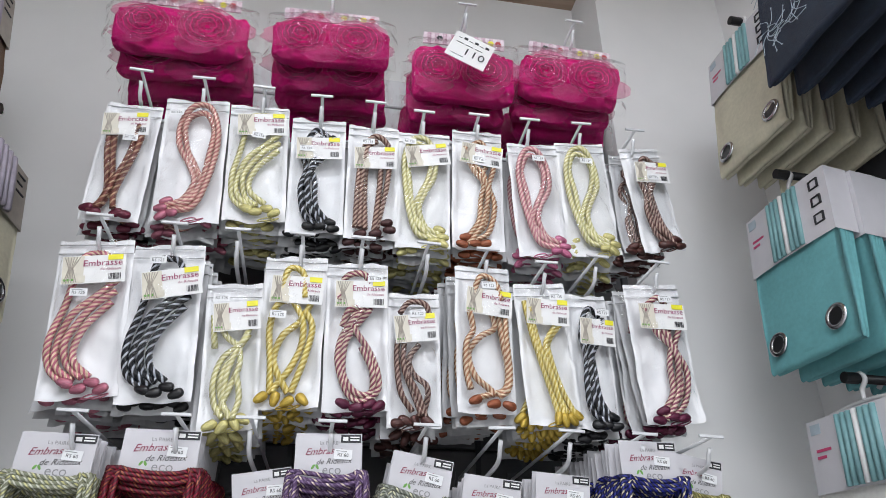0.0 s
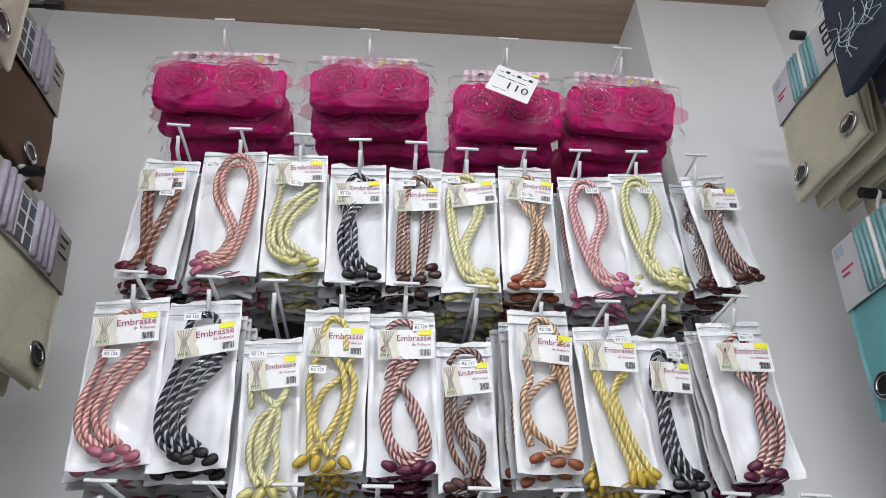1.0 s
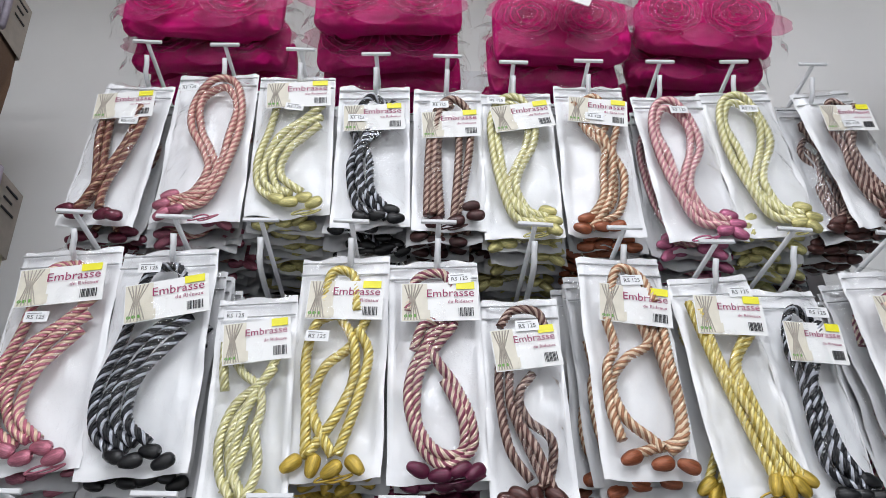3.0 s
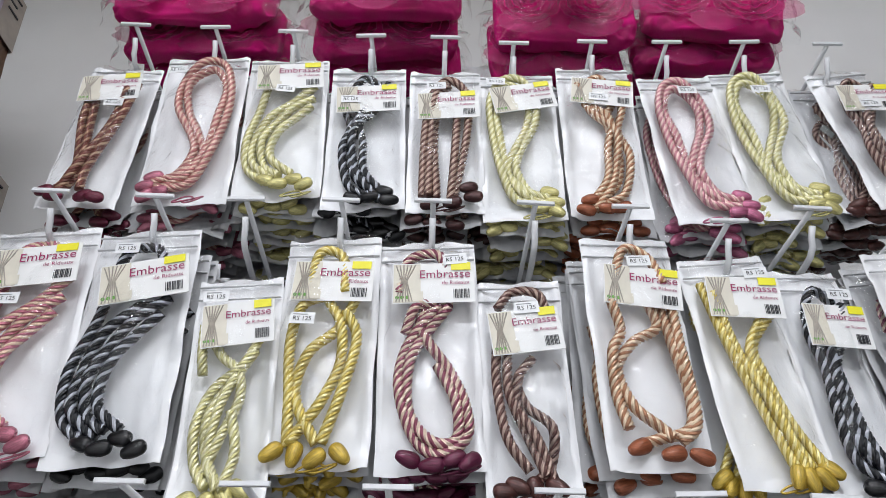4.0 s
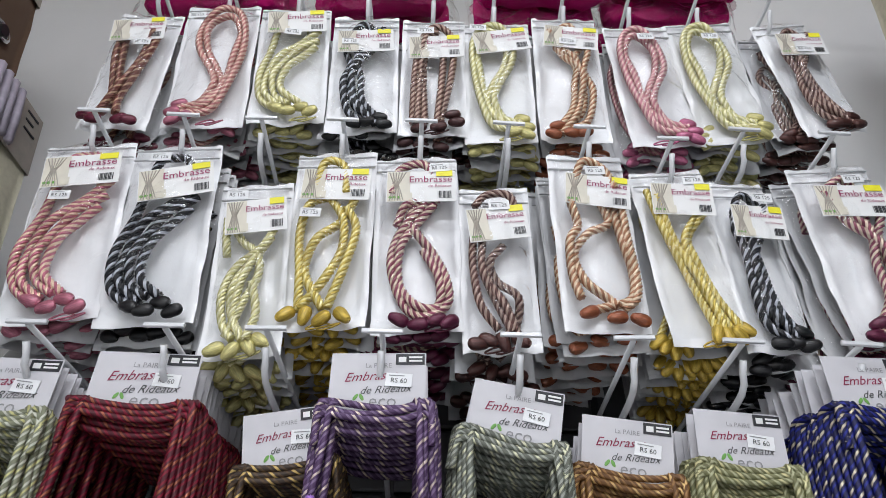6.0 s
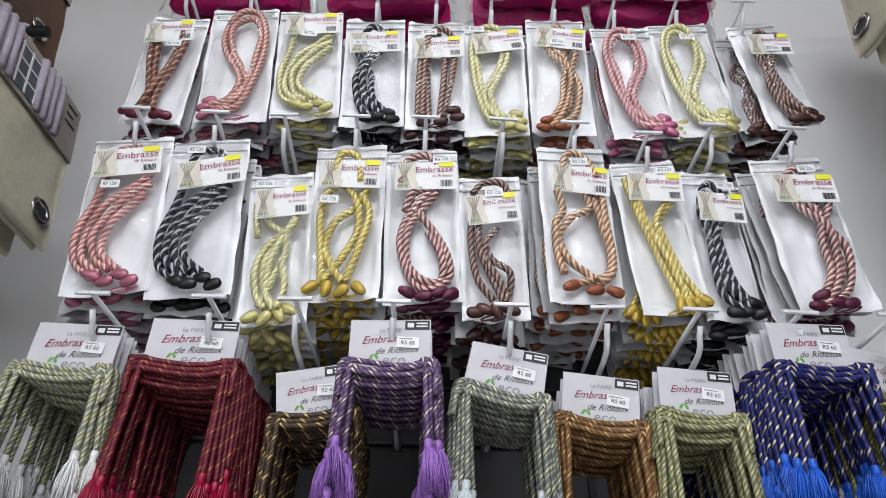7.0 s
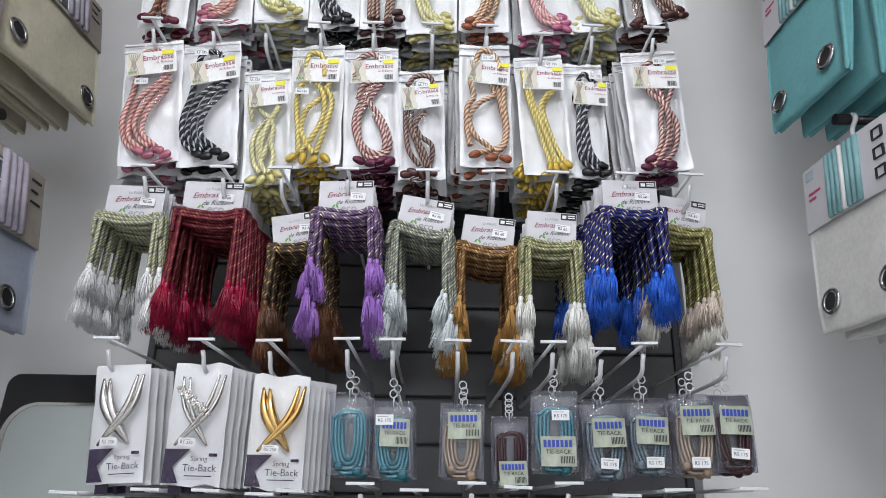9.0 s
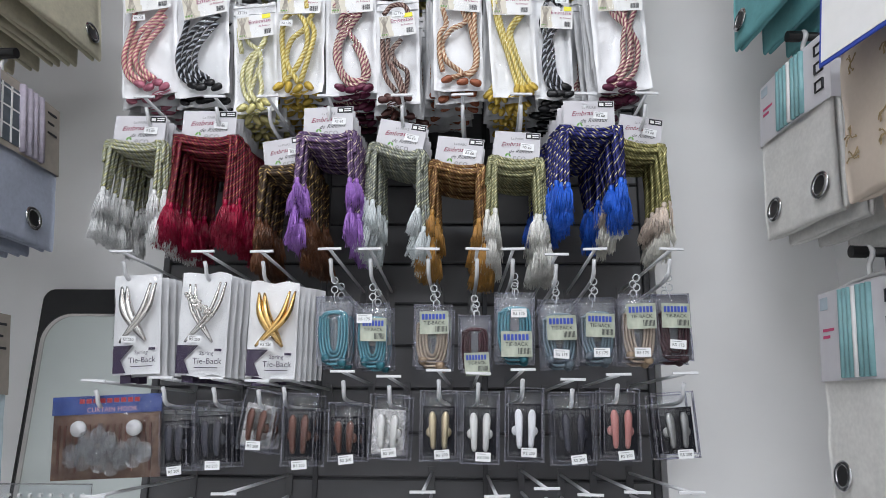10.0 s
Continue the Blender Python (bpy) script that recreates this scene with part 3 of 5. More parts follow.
def pouch_front(x, y, z, w, h, lean, colour, lay, card_at, sticker_at, mirror=1, seed=0, card_rot=-3, pitch=2.0):
    """A clear-fronted pouch that shows its coiled cord."""
    root = thing("tieback_pouch", f"clear-fronted white pouch with a {WORDS[colour]} twisted curtain tieback cord", "curtain tieback", pose(x, y, z, rx=pitch, ry=-lean, rz=random.uniform(-3, 3)), "tieback pouches on hooks")
    part("backing", pouch_backing(w, h, seed, SHEET, 0.05), root)
    me, spots = coiled_cord(w, h, colour, lay, mirror, seed)
    part("cord", me, root)
    add_knobs(root, colour, spots)
    part("front_film", film_sheet(w, h, seed), root).visible_shadow = False
    if card_at[1] < 1:
        print_card(root, 0.086 * w / 0.105, 0.049, pose(card_at[0] * w, -0.0195, -(card_at[1] + 0.04) * h, ry=card_rot))
    price_sticker(root, "RS 125", pose(sticker_at[0] * w, -0.0215, -(sticker_at[1] + 0.03) * h, ry=random.uniform(-4, 8)))
    return root


REAR_CACHE = {}


def pouch_rear(x, y, z, w, h, lean, colour, lay, mirror, variant):
    """A pouch further back on its hook: the same kind of pouch, hanging askew."""
    key = (round(w, 2), round(h, 2), colour, variant)
    if key not in REAR_CACHE:
        seed = variant * 3.1 + w * 90 + h * 40
        me, spots = coiled_cord(w, h, colour, lay, mirror * (1 if variant else -1), seed, 0.0048)
        me.transform(Matrix.Diagonal((1, 0.6, 1, 1)))
        spots = [(px, py * 0.6, pz, t) for px, py, pz, t in spots]
        REAR_CACHE[key] = (pouch_backing(w, h, seed, SHADED_SHEET, 0.16), me, spots, film_sheet(w, h, seed, 10, 22))
    root = thing("tieback_pouch", f"white pouch of {WORDS[colour]} tieback cord back in its stack", "curtain tieback", pose(x, y, z, rx=random.uniform(-1, 4), ry=-lean + random.uniform(-4, 4), rz=random.uniform(-4, 4)), "tieback pouches on hooks")
    backing, me, spots, sheet = REAR_CACHE[key]
    part("backing", backing, root)
    part("cord", me, root)
    add_knobs(root, colour, spots)
    part("front_film", sheet, root).visible_shadow = False


def stack(tx, tz, front, colour, lay, card_at, sticker_at, mirror=1, n=14, shift=0.0, seed=0, card_rot=-3):
    """A hook at (tx, tz) with its pouches. front: top's place across and up, width, height, lean."""
    hook_root(tx, tz)
    x, z, w, h, lean = front
    y = tip_y(tz) + 0.034
    z0 = z - 0.014
    pouch_front(x, y, z0, w, h, lean, colour, lay, card_at, sticker_at, mirror, seed, card_rot)
    room = 0.20
    for k in range(n):
        a = (k + 1) / n
        pouch_rear(x + shift * (k + 1) + random.uniform(-0.007, 0.007), y + 0.018 + (room - 0.018) * a * 0.98, z0 - 0.002 - 0.006 * a + random.uniform(-0.012, 0.005), w, h, lean * 0.6, colour, lay, mirror, k % 3)


# Upper row of pouches.
stack(-.450, 2.514, (-.455, 2.457, .100, .253, 0.2), "brown", LAY_VEE, (-.02, .14), (.12, .27), seed=1, card_rot=-6)
stack(-.334, 2.512, (-.343, 2.484, .118, .271, 3.7), "peach", LAY_LOOP, (.0, 9), (-.27, .09), seed=2)
stack(-.220, 2.506, (-.225, 2.486, .112, .260, 4.0), "lime", LAY_J, (.06, .13), (.02, .24), seed=3)
stack(-.107, 2.500, (-.108, 2.467, .105, .256, 2.4), "black", LAY_ESS, (.02, .22), (-.2, .24), mirror=-1, seed=4)
stack(.000, 2.500, (.001, 2.466, .100, .257, 1.0), "cocoa", LAY_PAR, (.04, .25), (-.12, .12), seed=5)
stack(.098, 2.490, (.103, 2.462, .105, .262, 0.3), "lime", LAY_LOOP, (.05, .16), (-.3, .06), mirror=-1, seed=6, card_rot=-10)
stack(.211, 2.498, (.214, 2.482, .104, .276, -0.4), "tan", LAY_ESS, (.04, .17), (-.02, .22), seed=7, card_rot=6, n=14)
stack(.319, 2.501, (.331, 2.464, .107, .263, 3.3), "pink", LAY_LOOP, (.0, 9), (.02, .10), mirror=-1, seed=8)
stack(.432, 2.506, (.436, 2.482, .106, .268, 2.5), "lime", LAY_LOOP, (.0, 9), (.02, .14), mirror=-1, seed=9)
stack(.552, 2.505, (.572, 2.484, .088, .248, 6.4), "umber", LAY_ESS, (.06, .2), (.05, .26), mirror=-1, seed=10, card_rot=6, shift=-0.006)
# Lower row of pouches.
stack(-.446, 2.182, (-.449, 2.152, .116, .268, 5.7), "rose", LAY_J, (.05, .14), (-.1, .30), seed=11)
stack(-.326, 2.178, (-.333, 2.154, .114, .271, 4.2), "black", LAY_J, (.12, .20), (-.1, .06), seed=12, card_rot=-8, n=13, shift=0.002)
stack(-.222, 2.176, (-.216, 2.090, .090, .245, 4.7), "lime", LAY_X, (.08, .17), (-.2, .05), seed=13, card_rot=-4, n=11)
stack(-.114, 2.178, (-.120, 2.149, .106, .265, 1.0), "yellow", LAY_RIB, (.06, .17), (-.2, .35), seed=14, card_rot=2, n=14)
stack(-.009, 2.180, (-.014, 2.146, .107, .262, 2.3), "mauve", LAY_O, (.06, .16), (.28, .06), seed=15, card_rot=0, n=14)
stack(.108, 2.180, (.087, 2.095, .090, .235, 1.6), "umber", LAY_KNOT, (.02, .20), (.05, .1), mirror=-1, seed=16, card_rot=-6, n=8)
stack(.216, 2.178, (.212, 2.157, .102, .267, 1.0), "tan", LAY_RING, (.05, .19), (.05, .08), seed=17, card_rot=6, n=15, shift=-0.003)
stack(.324, 2.160, (.318, 2.133, .094, .258, 3.5), "yellow", LAY_SW, (.05, .15), (.25, .05), seed=18, card_rot=6)
stack(.425, 2.182, (.405, 2.117, .080, .247, 1.5), "black", LAY_ESS, (.1, .22), (.25, .08), mirror=-1, seed=19, card_rot=4, n=11)
stack(.546, 2.180, (.540, 2.149, .108, .263, 2.8), "mauve", LAY_ESS, (.02, .18), (.12, .06), seed=20, card_rot=3, n=14, shift=-0.0045)


# ---- magenta flower ties ----
LILAC = mat("lilac_print", (0.72, 0.50, 0.60), 0.4, vary=0.25, scale=160, second=(0.84, 0.76, 0.80))
LILACD = mat("lilac_stripe", (0.50, 0.22, 0.34), 0.4, vary=0.4, scale=160, second=(0.78, 0.62, 0.68))


def organza_mat():
    """Sheer magenta weave: partly see-through, with a soft gloss."""
    m = mat("sheer_organza", (0.58, 0.002, 0.175), 0.4, vary=0.25, scale=70, bump=0.3, bump_scale=700)
    m.node_tree.nodes["Principled BSDF"].inputs["Alpha"].default_value = 0.45
    return m


ORGANZA = organza_mat()
PINKE = mat("organza_edge", (0.60, 0.012, 0.21), 0.35, vary=0.15, scale=120)
def flower_pack(x, y, z, w, h, lean, seed, front):
    """A clear bag with a printed header card and a crumpled organza flower tie."""
    root = thing("flower_tie_bag", "crinkled clear bag with a magenta organza flower tie", "curtain tie", pose(x, y, z, rx=random.uniform(4, 12), ry=-lean, rz=random.uniform(-3, 3)), "flower tie bags on hooks")
    g = Geo()
    cw = w * 0.80
    g.box(-cw / 2, cw / 2, -0.0012, 0.0012, -0.018, 0.012)
    head = part("header_card", g.mesh("header_card", LILAC), root, label="pink striped header card with small flowers")
    if front:
        g = Geo()
        for k in range(21):
            if k % 2:
                g.box(-cw / 2 + cw * k / 21, -cw / 2 + cw * (k + 1) / 21, -0.0020, -0.0014, -0.0178, 0.0118)
        part("stripe_print", g.mesh("stripe_print", LILACD), head)
        for k, (u, m) in enumerate(((-0.3, INK), (-0.12, REDP), (0.12, YELLOW), (0.2, CREAM), (0.33, YELLOW), (0.42, REDP))):
            g = Geo()
            for q in range(6):
                a = q * math.pi / 3
                g.disc(u * cw + 0.0045 * math.cos(a), -0.0026 - 0.0001 * q, -0.003 + 0.0045 * math.sin(a), 0.0035, n=8)
            part("printed_flower", g.mesh("printed_flower", m), head)
    hh, ww = h - 0.030, w * 0.98

    def pillow(u, v):
        a, t = 2 * math.pi * u, math.pi * v
        e = 0.30
        cx, cz = math.copysign(abs(math.cos(a)) ** e, math.cos(a)), math.copysign(abs(math.sin(a)) ** e, math.sin(a))
        rr = math.sin(t) ** 0.5
        px, pz, py = ww * 0.49 * cx * rr, hh * 0.49 * cz * rr, -0.020 * math.copysign(abs(math.cos(t)) ** 0.7, math.cos(t))
        q = noise.noise((px * 22 + seed, py * 20, pz * 22)) * 0.012 + (0.35 - abs(noise.noise((px * 38, py * 40 + seed, pz * 38)))) * 0.015 + noise.noise((px * 110, py * 90 + seed, pz * 110)) * 0.003
        wob = 1 + 0.04 * noise.noise((1.6 * math.cos(a) + seed, 1.6 * math.sin(a), 3))
        return (px * wob * (1 + q * 2), py - q * 1.2, -0.032 - hh / 2 + pz * wob * (1 + q * 3))
    g = Geo()
    g.grid(pillow, 80, 34, 0)
    part("organza_flower", g.mesh("organza_flower", PINK, True), root)
    if front:
        for sx, big in ((-0.25, 1.0), (0.20, 1.15)):
            # Gathered ribbon wound into a rose: frilled rings, the outer ones wider and flatter.
            for turn in range(4):
                r0, r1 = (0.004 + 0.0085 * turn) * big, (0.015 + 0.0105 * turn) * big
                ph = seed + turn * 1.7

                def frill(u, v):
                    a = 2 * math.pi * u
                    r = r0 + (r1 - r0) * v + 0.0035 * v * noise.noise((3 * math.cos(a) + ph, 3 * math.sin(a), turn))
                    lift = 0.009 * v * (1 - 0.12 * turn) + 0.0018 * v * math.sin((7 + 2 * turn) * a + ph)
                    return (sx * w + r * 1.12 * math.cos(a), -0.033 - lift + 0.0020 * turn, -0.032 - hh * 0.48 + min(0.46 * hh, max(-0.46 * hh, r * 0.95 * math.sin(a))))
                g = Geo()
                g.grid(frill, 64, 4)
                g.tube([frill(q / 48, 1.0) for q in range(49)], 0.0006, 4, 1)
                part("frill", g.mesh("frill", [ORGANZA, PINKE], True), root)
        for k in range(5):
            a0 = k * 1.26 + seed
            cx, cz = 0.40 * w * math.cos(a0), -0.032 - hh * 0.5 + 0.36 * hh * math.sin(a0)

            def petal(u, v):
                return (cx + (u - 0.5) * 0.085 + 0.008 * noise.noise((v * 3, a0, 1)), -0.030 - 0.006 * sag(u) * sag(v) + 0.003 * noise.noise((u * 4, v * 4, a0)), cz + (v - 0.5) * 0.055 * (0.35 + 0.65 * sag(u)))
            g = Geo()
            g.grid(petal, 14, 10)
            part("petal", g.mesh("petal", ORGANZA, True), root)
    g = Geo()

    def wrap(u, v):
        e = sag(u) ** 0.35 * sag(min(1, max(0, v))) ** 0.35
        q = noise.noise((u * 9 + seed, v * 7, 2.0)) * 0.009 + noise.noise((u * 22, v * 17 + seed, 2.0)) * 0.005
        edge = 0.012 * noise.noise((v * 6, seed, u * 2))
        return ((u - 0.5) * (w * 1.09) + edge, -0.047 * e + q * e, -0.010 - v * (h - 0.004) + 0.006 * noise.noise((u * 6, seed + 2, 0)))
    g.grid(wrap, 44, 32, flip=True)
    part("clear_bag", g.mesh("clear_bag", CRINKLE, True), root).visible_shadow = False


for i, (tx, tz, x, z, w, h, lean) in enumerate(((-.424, 2.838, -.418, 2.785, .285, .146, 1), (-.109, 2.834, -.106, 2.795, .262, .138, 3), (.196, 2.832, .196, 2.775, .236, .168, -1), (.453, 2.824, .452, 2.783, .248, .152, -5))):
    hook_root(tx, tz)
    for k in range(5):
        flower_pack(x + (0.014 * random.uniform(-1, 1) if k else 0), tip_y(tz) + 0.045 + 0.060 * k, z - 0.012 - 0.006 * k - (0.010 if k else 0), w, h, lean + (random.uniform(-4, 4) if k else 0), i * 7 + k * 2.3, k < 2)

tag = thing("price_card", "white card with a hand-written price by flower bags", "price card", pose(.190, 1.075, 2.648, rx=-8, ry=22, rz=4))
g = Geo()
g.box(-0.045, 0.045, 0, 0.0012, -0.046, 0.046)
part("card", g.mesh("card", CARD), tag)
part("lettering", text_mesh("110", 0.034, INK), tag, pose(0.012, -0.0012, -0.014))
g = Geo()
for k in range(6):
    g.box(-0.036 + 0.0125 * k, -0.0275 + 0.0125 * k, -0.0008, -0.0003, 0.026, 0.0275 + 0.006 * (k % 2))
part("brand_print", g.mesh("brand_print", INK), tag, kind="stuff")
g = Geo()
for k in range(3):
    g.box(-0.036 + 0.022 * k, -0.019 + 0.022 * k, -0.0008, -0.0003, 0.009, 0.0108)
for k in range(2):
    g.box(-0.034 + 0.016 * k, -0.022 + 0.016 * k, -0.0008, -0.0003, -0.034, -0.0325)
part("written_line", g.mesh("written_line", INK), tag, kind="stuff")


# ---- tasselled cord ties on cards ----
def tassel(geo, top, length, spread, slot, seed, n=84):
    """A bound head and a bell-shaped skirt of fine wavy threads."""
    rnd = random.Random(seed)
    geo.blob((top[0], top[1], top[2] - 0.005), (0.0052, 0.0052, 0.0085), 0.0, 8, 5, slot)
    geo.tube([(top[0] + 0.0036 * math.cos(a), top[1] + 0.0036 * math.sin(a), top[2] - 0.0115) for a in np.linspace(0, 2 * math.pi, 9)], 0.0011, 4, slot)
    lean = (rnd.uniform(-0.006, 0.006), rnd.uniform(-0.004, 0.004))
    for k in range(n):
        a, q = rnd.uniform(0, 2 * math.pi), rnd.uniform(0.05, 1) ** 0.5
        e = spread * q
        L = length * rnd.uniform(0.72, 1.05)
        w = [rnd.uniform(-0.0022, 0.0022) for _ in range(4)]
        pts = [(top[0] + f * e * math.cos(a) + w[j] * d + lean[0] * d, top[1] + f * e * math.sin(a) + w[3 - j] * d + lean[1] * d, top[2] - 0.008 - d * L) for j, (f, d) in enumerate(((0.26, 0.0), (0.74, 0.24), (0.95, 0.6), (1.12, 1.0)))]
        geo.tube(pts, 0.0009, 3, slot, radii=[0.0009, 0.0010, 0.0009, 0.0005])


def tie_cord(name, a, b, c, thread):
    return [mat(f"{name}_cord", a, 0.55, vary=0.15, scale=300, bump=0.3, bump_scale=900), mat(f"{name}_cord_second", b, 0.5, vary=0.15, scale=300, bump=0.3, bump_scale=900),
            mat(f"{name}_lurex", c, 0.3, 0.3, vary=0.2, scale=400), mat(f"{name}_tassel", thread, 0.32, vary=0.3, scale=350)]


TIES = [
    (-.404, -.423, 1.829, .118, 1, tie_cord("sage", (0.22, 0.23, 0.15), (0.58, 0.59, 0.50), (0.58, 0.56, 0.26), (0.88, 0.89, 0.88)), "sage and silver", 8, 0.0),
    (-.263, -.283, 1.839, .122, 0, tie_cord("crimson", (0.075, 0.0004, 0.009), (0.24, 0.0008, 0.024), (0.34, 0.10, 0.05), (0.30, 0.002, 0.034)), "dark red and gold", 10, 0.0),
    (-.158, -.138, 1.789, .100, -9, tie_cord("bark", (0.035, 0.018, 0.010), (0.09, 0.05, 0.02), (0.52, 0.36, 0.12), (0.12, 0.045, 0.018)), "dark brown and gold", 7, 0.0),
    (-.038, -.041, 1.840, .112, -1, tie_cord("purple", (0.08, 0.035, 0.11), (0.20, 0.13, 0.25), (0.62, 0.52, 0.45), (0.36, 0.17, 0.56)), "purple", 9, 0.0),
    (.106, .108, 1.815, .108, 10, tie_cord("pewter", (0.14, 0.15, 0.12), (0.36, 0.38, 0.33), (0.60, 0.60, 0.42), (0.70, 0.75, 0.76)), "grey-green", 7, 0.0),
    (.224, .222, 1.789, .106, 7, tie_cord("bronze", (0.14, 0.06, 0.015), (0.28, 0.14, 0.045), (0.55, 0.36, 0.14), (0.46, 0.24, 0.06)), "bronze brown", 7, 0.0),
    (.338, .334, 1.795, .102, 4, tie_cord("moss", (0.18, 0.18, 0.08), (0.44, 0.44, 0.27), (0.62, 0.58, 0.32), (0.84, 0.82, 0.74)), "olive and cream", 7, 0.0),
    (.462, .469, 1.845, .112, 0, tie_cord("royal", (0.004, 0.005, 0.06), (0.012, 0.02, 0.26), (0.62, 0.55, 0.40), (0.02, 0.12, 0.62)), "royal blue and gold", 10, -0.0035),
    (.578, .582, 1.831, .098, 9, tie_cord("olive", (0.17, 0.155, 0.045), (0.33, 0.31, 0.13), (0.60, 0.54, 0.24), (0.60, 0.50, 0.42)), "olive gold", 6, 0.0),
]
IVORY = mat("ivory_tassel", (0.78, 0.76, 0.68), 0.42, vary=0.15, scale=350, sheen=0.4)


def tie_meshes(cw, mats, seed, dense=4, reach=(0.092, 0.145), slope=0.0):
    """Cord round the card's foot, hanging ends and tassels, in two cuts."""
    rnd = random.Random(seed)
    cords = []

    def run(pts, phase):
        g = Geo()
        rope(g, pts, 0.0040, (0, 1, 0, 0, 1, 0, 2), 0.022, 0.0042, 2, phase)
        cords.append(g.mesh("tie_cord", mats, True))
    for k in range(3):
        z = -0.060 - 0.0062 * k
        s = rnd.uniform(-0.002, 0.002)
        run([(-cw / 2 - 0.004, -0.010, z - 0.03), (-cw / 2 - 0.002, -0.012, z), (-cw * 0.25, -0.010, z - 0.002 + s), (0, -0.009, z - 0.004), (cw * 0.25, -0.010, z - 0.003 - s), (cw / 2 + 0.002, -0.012, z), (cw / 2 + 0.004, -0.010, z - 0.03)], k)
    tops = []
    for side in (-1, 1):
        for k in range(dense):
            L = reach[0] + (reach[1] - reach[0]) * (0.15 + 0.7 * (k % 2)) + rnd.uniform(-0.010, 0.010)
            x0 = side * (cw / 2 - 0.008 + (0.0235 if dense > 4 else 0.019) / dense * k)
            end = (x0 + side * rnd.uniform(0.001, 0.008) + slope * L, -0.014 + 0.028 / dense * k, -0.060 - L)
            run([(x0 - side * 0.006, -0.012, -0.058), (x0, -0.012 + 0.004 * k, -0.066), (x0 + side * 0.002 + slope * 0.5 * L, -0.014 + 0.006 * k, -0.060 - 0.5 * L), end], k + side)
            tops.append(end)
    out = []
    for k, t in enumerate(tops):
        g = Geo()
        tassel(g, (0, 0, 0), rnd.uniform(0.046, 0.058), rnd.uniform(0.0090, 0.0120), 0, seed * 10 + k)
        out.append((t, g.mesh("tassel", mats[3] if not (mats[0].name.startswith("olive") and k % 2) else IVORY, True)))
    return cords, out


def tie_card(root, cw, price, full):
    g = Geo()
    w, h = cw * 0.88, 0.066
    g.box(-w / 2, w / 2, 0, 0.0008, -h, 0.0)
    card = part("hang_card", g.mesh("hang_card", CARDG), root, label="pale grey hang card")
    if not full:
        return
    part("lettering", text_mesh("La PAIRE", w * 0.075, GREY), card, pose(0, -0.0006, -0.0145))
    part("lettering", text_mesh("Embrasse", w * 0.145, WINE, 0.45), card, pose(-w * 0.08, -0.0006, -0.0265, ry=-4))
    part("lettering", text_mesh("de Rideaux", w * 0.118, SLATE, 0.45), card, pose(w * 0.08, -0.0006, -0.041, ry=-3))
    g = Geo()
    g.box(w * 0.18, w * 0.485, -0.0009, -0.0003, -0.0135, -0.0015)
    part("brand_block", g.mesh("brand_block", INK), card)
    g = Geo()
    g.box(w * 0.21, w * 0.29, -0.0014, -0.0010, -0.011, -0.005)
    g.box(w * 0.32, w * 0.46, -0.0014, -0.0010, -0.0065, -0.0045)
    g.box(w * 0.32, w * 0.46, -0.0014, -0.0010, -0.0105, -0.0085)
    part("brand_print", g.mesh("brand_print", CARD), card, kind="stuff")
    g = Geo()
    for k, a in enumerate((0.6, -0.5)):
        g.blob((-w * 0.22 + 0.006 * k, -0.0004, -0.049), (0.0019, 0.0003, 0.0042), a, 8, 5)
    part("leaf_print", g.mesh("leaf_print", GREEN), card, kind="stuff")
    part("lettering", text_mesh("eco", w * 0.20, GREY), card, pose(w * 0.06, -0.0006, -0.0535))
    price_sticker(root, price, pose(w * 0.22, -0.0018, -0.031, ry=4), 0.027, 0.0145)


for i, (tx, x, z, cw, roll, mats, words, n, shift) in enumerate(TIES):
    hook_root(tx, 1.853)
    y = tip_y(1.85) + 0.036 + (0, 0, .025, -.012, .006, .025, .012, -.022, .024)[i]
    sets = [tie_meshes(cw * 0.93, mats, i * 5 + v, 6 if i in (1, 7) else 4, ((0.092, 0.145), (0.125, 0.150), (0.10, 0.15), (0.085, 0.165), (0.095, 0.16), (0.095, 0.16), (0.09, 0.165), (0.100, 0.132), (0.10, 0.15))[i], math.tan(math.radians(roll))) for v in range(3)]
    for k in range(int(n * 1.6)):
        root = thing("tassel_tie", f"{words} tasselled tie cord on a hang card", "curtain tieback",
                     pose(x + shift * 0.66 * k + (random.uniform(-0.003, 0.003) if k else 0), y + 0.0145 * k, z + (random.uniform(-0.012, 0.004) if k else 0), ry=roll + (random.uniform(-3, 3) if k else 0), rz=random.uniform(-3, 3)), "tassel ties on hooks")
        tie_card(root, cw, "RS 60", k == 0)
        cords, tassels = sets[k % 3]
        for me in cords:
            part("cord", me, root)
        for at, me in tassels:
            part("tassel", me, root, pose(*at, rz=random.uniform(0, 360)))


